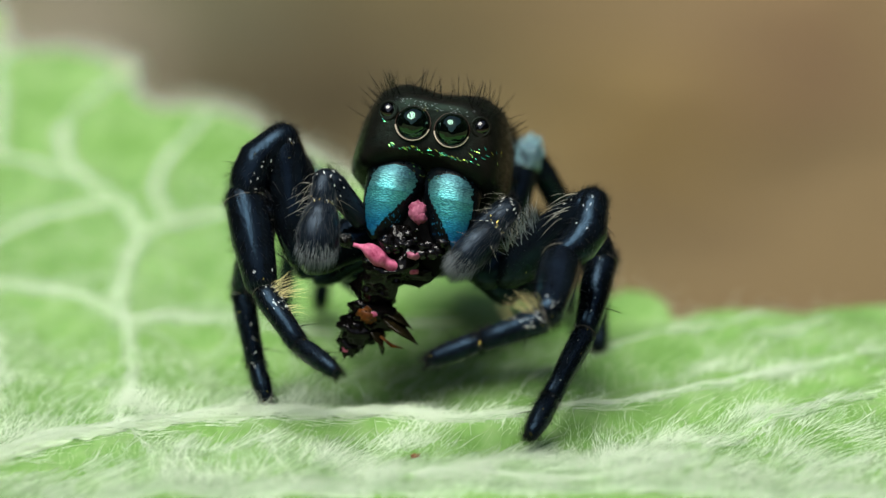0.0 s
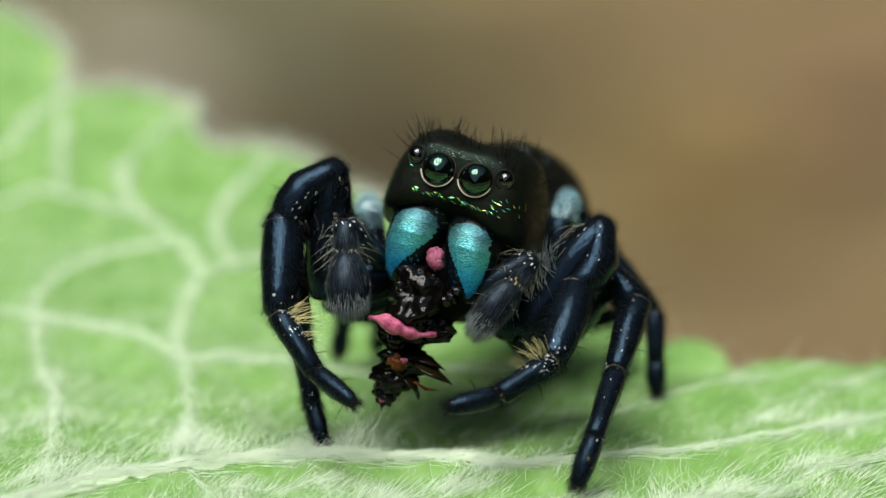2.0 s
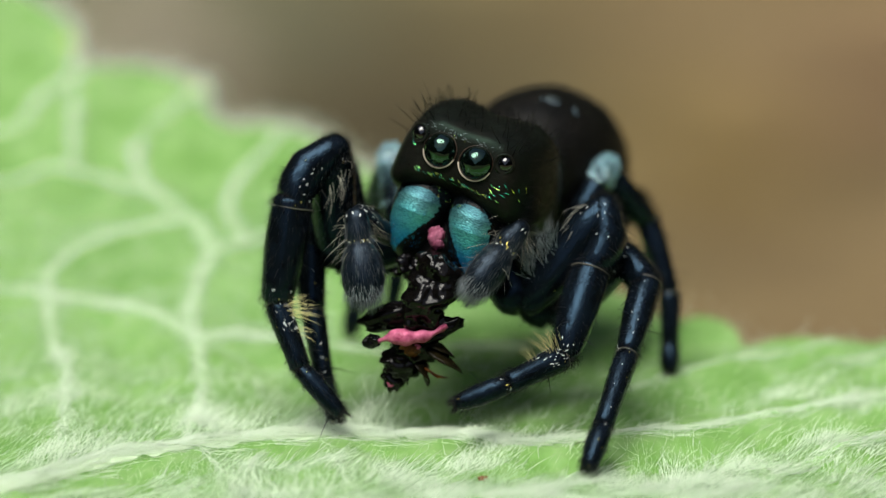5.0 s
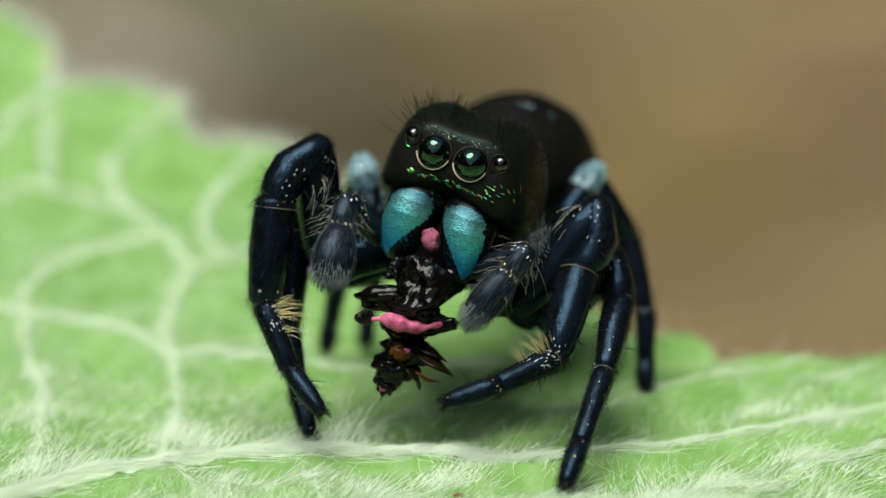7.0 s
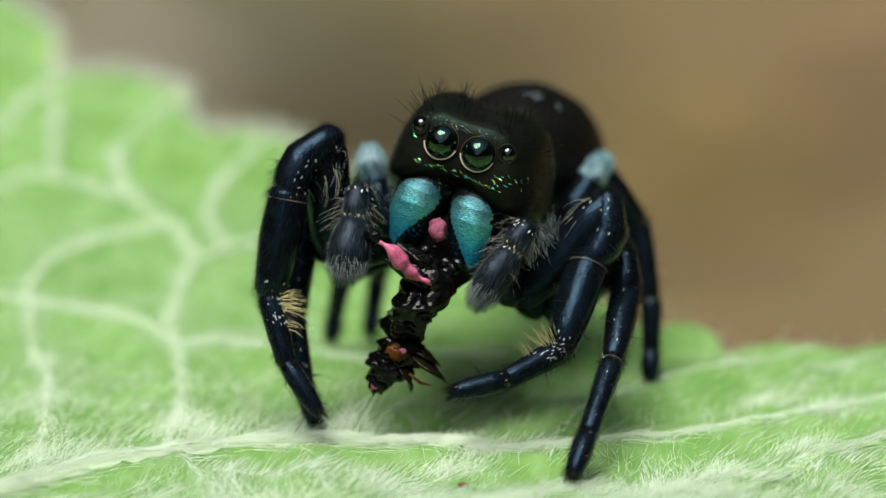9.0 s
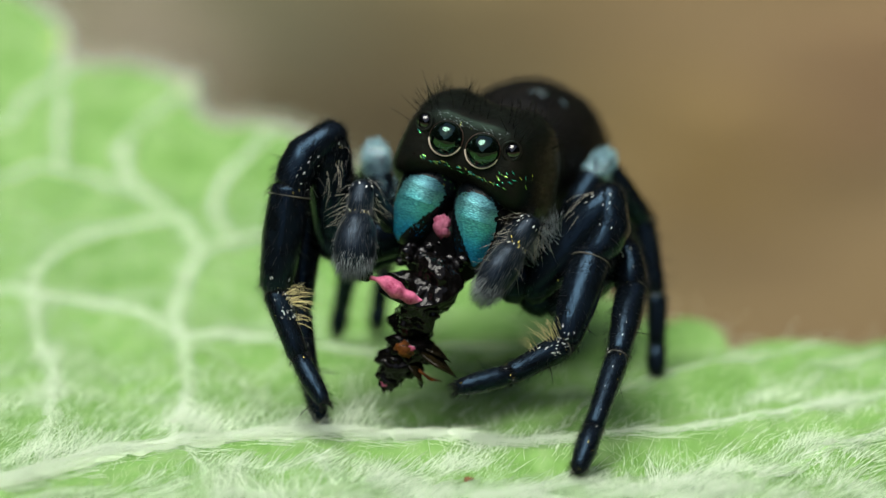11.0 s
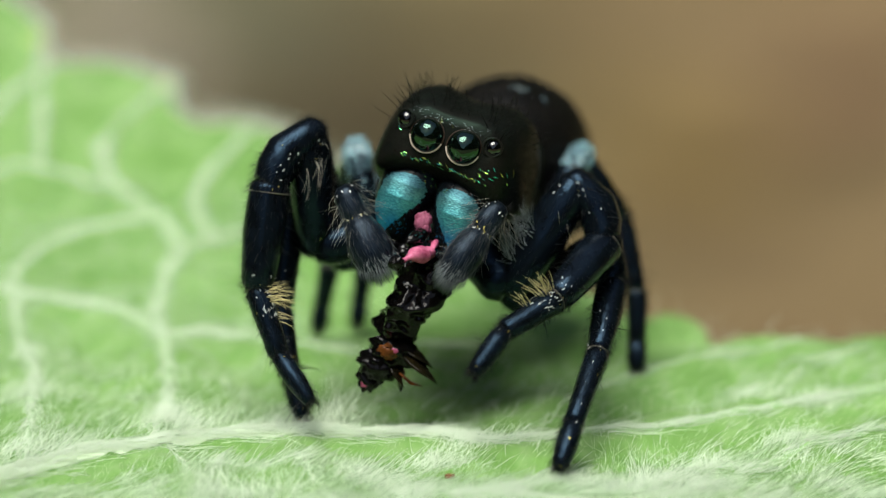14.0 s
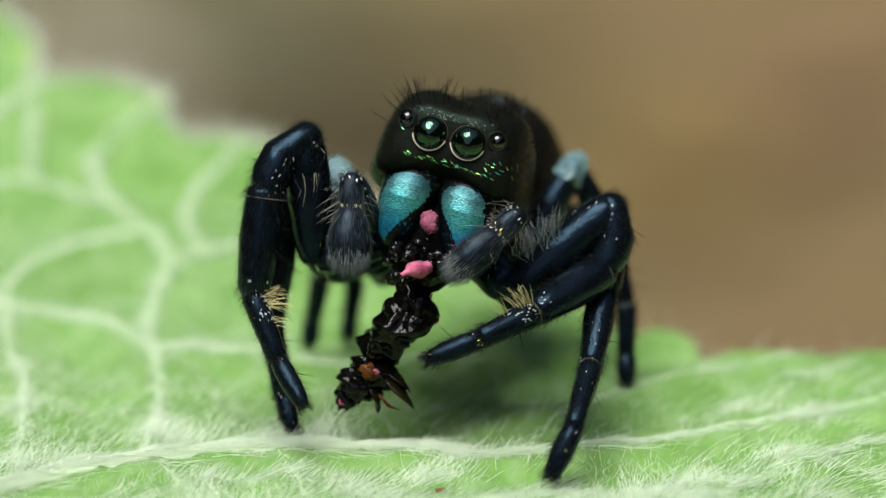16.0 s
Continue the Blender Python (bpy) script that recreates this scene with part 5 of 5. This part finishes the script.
def build_palp(name):
    rnd = random.Random(len(name))
    up = Shape().limb(1.15, [(-0.05, 0.12), (0.05, 0.2), (0.4, 0.22), (0.8, 0.24), (0.98, 0.2), (1.05, 0.12)], 14)
    arm = part("palp_femur", up, PALP, spider, "short dark palp segment")
    part("bristles", surface_hairs(up, 220, rnd, (0.08, 0.2), 0.0035, lambda p, q: p.y > 0.2, (0, 0.6, 0)), BRISTLE, arm)["kind"] = "stuff"
    part("scale_dusting", flakes(up, 22, rnd, 0.016, lambda p, q: p.y > 0.7 and q.z > -0.3, 1.8, (0, 1, 0)), WHITE_SCALE, arm, "scattered white scales", False)["kind"] = "stuff"
    # short upper joint, then the swollen end
    lo = Shape().limb(1.68, [(-0.06, 0.12), (-0.01, 0.2), (0.06, 0.235), (0.2, 0.24), (0.29, 0.225), (0.315, 0.185), (0.335, 0.19), (0.37, 0.255), (0.45, 0.295), (0.6, 0.33), (0.76, 0.32),
                             (0.88, 0.265), (0.96, 0.17), (1.0, 0.06)], 22, 0.85, 0, 0.06)
    if name == "left":
        lo.v = [(x * (1.0 + 0.28 * min(1.0, max(0.0, y - 0.4))), y, z * (1.0 + 0.2 * min(1.0, max(0.0, y - 0.4)))) for x, y, z in lo.v]
    bulb = part("palp_tip", lo, PALP, spider, "swollen hairy blue black palp tip")
    nap = surface_hairs(lo, 1300, rnd, (0.06, 0.15), 0.0030, lambda p, q: p.y > 0.15, (0, 1.1, 0))
    part("bristles", nap, GREY_HAIR, bulb)["kind"] = "stuff"
    brush = surface_hairs(lo, 420, rnd, (0.06, 0.16), 0.0030, lambda p, q: p.y > 1.36, (0, 1.2, 0))
    part("brush", brush, BRUSH_HAIR, bulb, "pale grey brush at the tip")["kind"] = "stuff"
    fringe = Shape()
    # fans of hair at the joints, the outer ones longest
    for y0, count, tall in ((0.12, 14, 0.44), (0.48, 13, 0.42), (0.78, 10, 0.32), (1.05, 7, 0.26)):
        for _ in range(count):
            s = rnd.choice((-1, 1))
            z = rnd.gauss(0, 0.13)
            d = (s, rnd.gauss(0.5, 0.55), rnd.gauss(0.1, 0.7))
            ln = tall * rnd.uniform(0.6, 1.15)
            fringe.hair((s * 0.22, y0 + rnd.gauss(0, 0.12), z), d, ln, 0.0030, (rnd.gauss(0, 0.07), 0.40 * ln, -0.1 * ln), 5)
    part("hair_fringe", fringe, PALE_HAIR, bulb, "straw coloured bristles on the palp")["kind"] = "stuff"
    for y0, mat, label in ((0.05, WHITE_SCALE, "white scales at the joint"), (0.52, GOLD_SCALE, "golden scales at the joint"), (0.60, WHITE_SCALE, "white scales at the joint")):
        dust = flakes(lo, 9, rnd, 0.019, lambda p, q: abs(p.y - y0) < 0.09 and q.z > -0.2, 1.8, (0, 1, 0))
        part("scale_dusting", dust, mat, bulb, label, False)["kind"] = "stuff"
    PALP_MOVERS.append((arm, name, 0))
    PALP_MOVERS.append((bulb, name, 1))


build_palp("left")
build_palp("right")


def build_pink_bits():
    """What shows between the fang bases: a soft pink lobe, and the wet chewed pulp under it."""
    lobe = Shape().ball((0, 0, 0), (0.15, 0.10, 0.19), 22, 14, 0.4, -1.55, 2.4)
    lobe.ball((0.06, 0.0, -0.10), (0.12, 0.09, 0.12), 18, 12, 0.4, 3.0, 2.4)
    ob = part("pink_tissue", lobe, DULL_PINK, spider, "dull pink lobe between the fang bases")
    ob.location = Vector((0.0, 0.12, -1.55)) * MM
    ob = part("pink_tissue", Shape().ball((0, 0, 0), (0.13, 0.09, 0.08), 16, 10, 0.35, -2.36), DULL_PINK, spider, "wet pink scrap of prey held in the mouth")
    ob.location = Vector((0.08, 0.10, -2.36)) * MM
    rnd = random.Random(8)
    pulp = Shape()
    for k in range(46):
        x, z = rnd.gauss(-0.05, 0.28), -2.22 + rnd.gauss(0, 0.13)
        r = rnd.uniform(0.035, 0.10)
        pulp.ball((x, 0.14 + rnd.gauss(0, 0.06) + 0.2 * abs(x), z), (r * 1.3, r, r), 12, 8, 0.5, k * 1.7, 2.5)
    part("chewed_pulp", pulp, PULP, spider, "glistening grey black pulp in the jaws")["kind"] = "stuff"


build_pink_bits()


# ---------------------------------------------------------------- prey
# its own space: the origin where the jaws hold it, -z down to its free end
prey = new("prey_remains")
tagged(prey, "chewed wet black insect remains with pink tissue held in the jaws", "prey insect")


def build_prey():
    rnd = random.Random(21)
    up = Shape()
    rings = []
    for i in range(44):
        u = i / 43
        cx, cy, cz = 0.10 * math.sin(u * 6.0) - 0.08 * u, 0.06 * math.cos(u * 7), 0.15 - 1.65 * u
        r = 0.37 * (0.25 + 0.75 * math.sin(min(1.0, u * 6 + 0.25) * 1.57)) * (1 if u < 0.9 else 1 - (u - 0.9) * 6)
        ring = []
        for j in range(30):
            a = 2 * math.pi * j / 30
            q = Vector((math.cos(a), math.sin(a), cz * 2.2))
            k = 1 + 0.8 * noise.noise(q * 1.1) + 0.4 * noise.noise(q * 2.6 + Vector((5, 0, 0))) + 0.05 * noise.noise(q * 6)
            ring.append((cx + r * k * math.cos(a), cy + 0.85 * r * k * math.sin(a), cz + 0.06 * noise.noise(q * 3)))
        rings.append(ring)
    up.ring_loft(rings[::-1])
    trunk = part("trunk", up, MUSH, prey, "lumpy wet black chewed trunk")
    low = Shape()
    for c, r in (((-0.12, 0, -1.65), (0.42, 0.34, 0.28)), ((-0.3, -0.02, -2.0), (0.36, 0.3, 0.3)), ((-0.38, 0, -2.3), (0.22, 0.2, 0.22))):
        low.ball(c, r, 28, 20, 0.4, c[2], 2.4)
    part("head", low, MUSH, prey, "crumpled dark head end")
    part("amber_patch", Shape().ball((-0.2, -0.22, -1.62), (0.22, 0.13, 0.14), 14, 9, 0.5, 3), AMBER, prey, "orange amber patch")
    part("pink_spot", Shape().ball((-0.12, -0.30, -1.55), (0.07, 0.05, 0.06), 12, 8, 0.5, 8), PINK, prey, "small pink spot")
    part("pink_spot", Shape().ball((-0.45, -0.12, -2.38), (0.07, 0.06, 0.06), 12, 8, 0.5, 9), PINK, prey, "small pink spot")
    for p0, p1, w in (((0.05, -0.1, -1.6), (0.82, -0.15, -1.98), 0.30), ((0.0, 0.05, -1.5), (0.66, -0.05, -1.74), 0.22), ((-0.1, 0.0, -1.8), (0.22, -0.2, -2.3), 0.2), ((-0.3, 0, -0.6), (-0.5, -0.1, -1.1), 0.12)):
        a, b = Vector(p0), Vector(p1)
        q = bez([a, a.lerp(b, 0.5) + Vector((0.05, -0.12, 0.05)), b], 8)
        s = Shape().path([tuple(v) for v in q], [w * math.sin(0.35 + 2.7 * i / 8) + 0.01 for i in range(9)], 10, 0.22)
        part("wing_stub", s, WING, prey, "torn dark wing stub")
    part("wing_stub", Shape().path([(0.10, -0.24, -1.95), (0.34, -0.28, -2.06), (0.56, -0.22, -2.08)], [0.04, 0.08, 0.02], 8, 0.4), AMBER, prey, "amber wing base")
    for _ in range(4):
        z = rnd.uniform(-2.4, -1.6)
        s = Shape().hair((-0.2 + rnd.gauss(0, 0.15), -0.1, z), (rnd.gauss(0, 0.6), -0.3, -1), rnd.uniform(0.3, 0.5), 0.025, (0.05, 0, -0.05), 4)
        part("leg_stub", s, WING, prey)


build_prey()

pink_strip = new("pink_strip")
tagged(pink_strip, "stretched strip of wet pink tissue hanging at the jaws", "tissue")


def build_strip():
    q = bez([(-0.68, 0.05, 0.02), (-0.40, -0.04, 0.06), (-0.1, -0.06, -0.02), (0.25, -0.02, -0.07), (0.60, 0.05, 0.0)], 24)
    rad = [0.05 + 0.075 * math.sin(math.pi * (i + 1) / 27) ** 2 + 0.10 * math.exp(-((i - 9) / 3.2) ** 2) + 0.08 * noise.noise(Vector((i * 0.28, 2.0, 0))) for i in range(25)]
    rad = [max(0.025, r) for r in rad]
    part("tissue", Shape().path([tuple(v) for v in q], rad, 14, 0.85), PINK, pink_strip, "wet pink tissue")
    global flap
    flap = part("folded_skin", Shape().ball((0, 0, 0), (0.62, 0.24, 0.25), 34, 22, 0.25, 4.1, 2.2), MUSH, pink_strip, "folded wet grey black skin")
    for k, (c, r) in enumerate((((-0.82, 0.12, 0.02), (0.18, 0.13, 0.13)), ((0.3, 0.3, 0.1), (0.3, 0.16, 0.16)), ((0.5, 0.20, -0.05), (0.4, 0.15, 0.17)), ((0.1, 0.16, -0.18), (0.5, 0.12, 0.10)))):
        part("rind", Shape().ball(c, r, 30, 20, 0.3, k * 3.1 + 1, 2.2), MUSH, pink_strip, "torn black rind around the tissue")


build_strip()

PREY_ROWS = [
    (0, 0.170, -1.600, 3.263, 0, 15, 0),
    (0.5, -0.310, -1.600, 3.101, 0, 8, 0),
    (1, -0.519, -1.600, 3.130, 0, 5, 0),
    (1.5, -0.590, -1.600, 3.238, 0, 5, 0),
    (2, -0.602, -1.600, 3.279, 0, 5, 0),
    (2.5, -0.620, -1.600, 3.315, 0, 8, 0),
    (3, -0.602, -1.600, 3.126, 0, 8, 0),
    (4.6, -0.613, -1.600, 3.117, 0, 8, 0),
    (5.25, -0.390, -1.600, 3.094, 0, 12, 10),
    (5.5, -0.331, -1.600, 3.250, 0, 10, 8),
    (6, -0.232, -1.600, 3.382, 0, 4, 0),
    (6.5, -0.235, -1.600, 3.375, 0, 4, 0),
    (7, -0.243, -1.600, 3.352, 0, 8, 0),
    (7.5, -0.268, -1.600, 3.358, 0, 8, 0),
    (8, -0.233, -1.600, 3.266, 0, 10, 0),
    (8.5, -0.195, -1.600, 3.108, 0, 12, 0),
    (9, -0.253, -1.600, 3.089, 0, 14, 0),
    (11.5, -0.241, -1.600, 3.059, 0, 12, 0),
    (12, -0.174, -1.600, 3.028, 0, 15, 0),
    (12.5, -0.106, -1.600, 2.978, 0, 17, 0),
    (13, -0.136, -1.600, 2.986, 0, 17, 0),
    (13.5, -0.118, -1.600, 2.966, 0, 17, 0),
    (14, -0.082, -1.600, 2.910, 0, 17, 0),
    (14.5, 0.020, -1.600, 2.770, 0, 13, 0),
    (15, -0.118, -1.600, 2.766, 0, 21, 0),
    (15.5, -0.138, -1.600, 2.788, 0, 21, 0),
    (16, -0.105, -1.600, 2.702, 0, 23, 0),
]
STRIP_ROWS = [
    (0, -0.077, -1.930, 2.843, 0, 24, 0),
    (0.5, -0.557, -1.930, 2.631, 0, 18, 0),
    (1, -0.830, -1.930, 2.392, 0, 15, 0),
    (1.5, -0.839, -1.930, 2.396, 0, 14, 0),
    (2, -0.839, -1.930, 2.396, 0, 14, 0),
    (2.5, -1.012, -1.930, 2.285, 0, 10, 0),
    (3, -1.000, -1.930, 2.263, 0, 12, 0),
    (4.6, -0.980, -1.930, 2.275, 0, 10, 0),
    (5.25, -0.814, -1.930, 1.628, 0, -26, 0),
    (5.5, -0.791, -1.930, 1.809, 0, -18, 0),
    (6, -0.541, -1.930, 2.551, 0, 3, 0),
    (6.5, -0.521, -1.930, 2.543, 0, 3, 0),
    (7, -0.530, -1.930, 2.380, 0, 3, 0),
    (7.5, -0.520, -1.930, 2.450, 0, 6, 0),
    (8, -0.486, -1.930, 2.907, 0, 28, 0),
    (8.5, -0.571, -1.930, 3.082, 0, 35, 0),
    (9, -0.640, -1.930, 3.276, 0, 38, 0),
    (11.5, -0.830, -1.930, 2.600, 0, 18, 0),
    (12, -0.640, -1.930, 2.609, 0, 10, 0),
    (12.5, -0.091, -1.930, 3.349, 0, -2, 62),
    (13, -0.121, -1.930, 3.336, 0, -2, 62),
    (13.5, -0.145, -1.930, 3.370, 0, -2, 62),
    (14, -0.129, -1.930, 3.389, 0, -2, 62),
    (14.5, -0.030, -1.930, 3.389, 0, -2, 62),
    (15, -0.138, -1.930, 3.192, 0, -2, 62),
    (15.5, -0.105, -1.930, 3.193, 0, -2, 62),
    (16, -0.011, -1.930, 3.367, 0, -2, 62),
]


# ---------------------------------------------------------------- movement
def motions():
    times = sorted([i * 0.25 for i in range(65)] + [13.9, 14.1, 14.2, 14.3, 14.4, 14.6])
    body = [(t, spider_pose(t)) for t in times]
    walk(spider, body)
    chains = {name: [leg_chain(name, t) for t in times] for name in JOINTS}
    for seg, name, k, pole in MOVERS:
        rows = []
        for (t, m), chain in zip(body, chains[name]):
            rows.append((t, m.inverted() @ bone(chain[k], chain[k + 1], pole)))
        walk(seg, rows)
    for seg, name, k in PALP_MOVERS:
        rows = []
        for t in times:
            c = palp_chain(name, t)
            rows.append((t, bone(c[k], c[k + 1], (0.2, -1, 0.3))))
        walk(seg, rows)
    for thing, rows in ((prey, PREY_ROWS), (pink_strip, STRIP_ROWS)):
        ts = [r[0] for r in rows]
        keyed = []
        for t in times:
            x, y, z, rx, ry, rz = [smooth_at(t, ts, [r[k] for r in rows]) for k in range(1, 7)]
            keyed.append((t, pose(x * MM, y * MM, z * MM, rx, ry, rz)))
        walk(thing, keyed)
    # the folded skin swings out while the prey is turned, then is tucked away behind the trunk
    tucked, out = (0.35, 0.62, 0.0), (-0.35, 0.5, 0.28)
    under = (0.73, 0.07, -0.3)
    ts = (0.0, 3.2, 5.0, 7.5, 8.25, 12.0, 12.5, 16.0)
    spots = (tucked, tucked, out, out, tucked, tucked, under, under)
    walk(flap, [(t, pose(*[smooth_at(t, ts, [s[k] for s in spots]) * MM for k in range(3)])) for t in times])


motions()
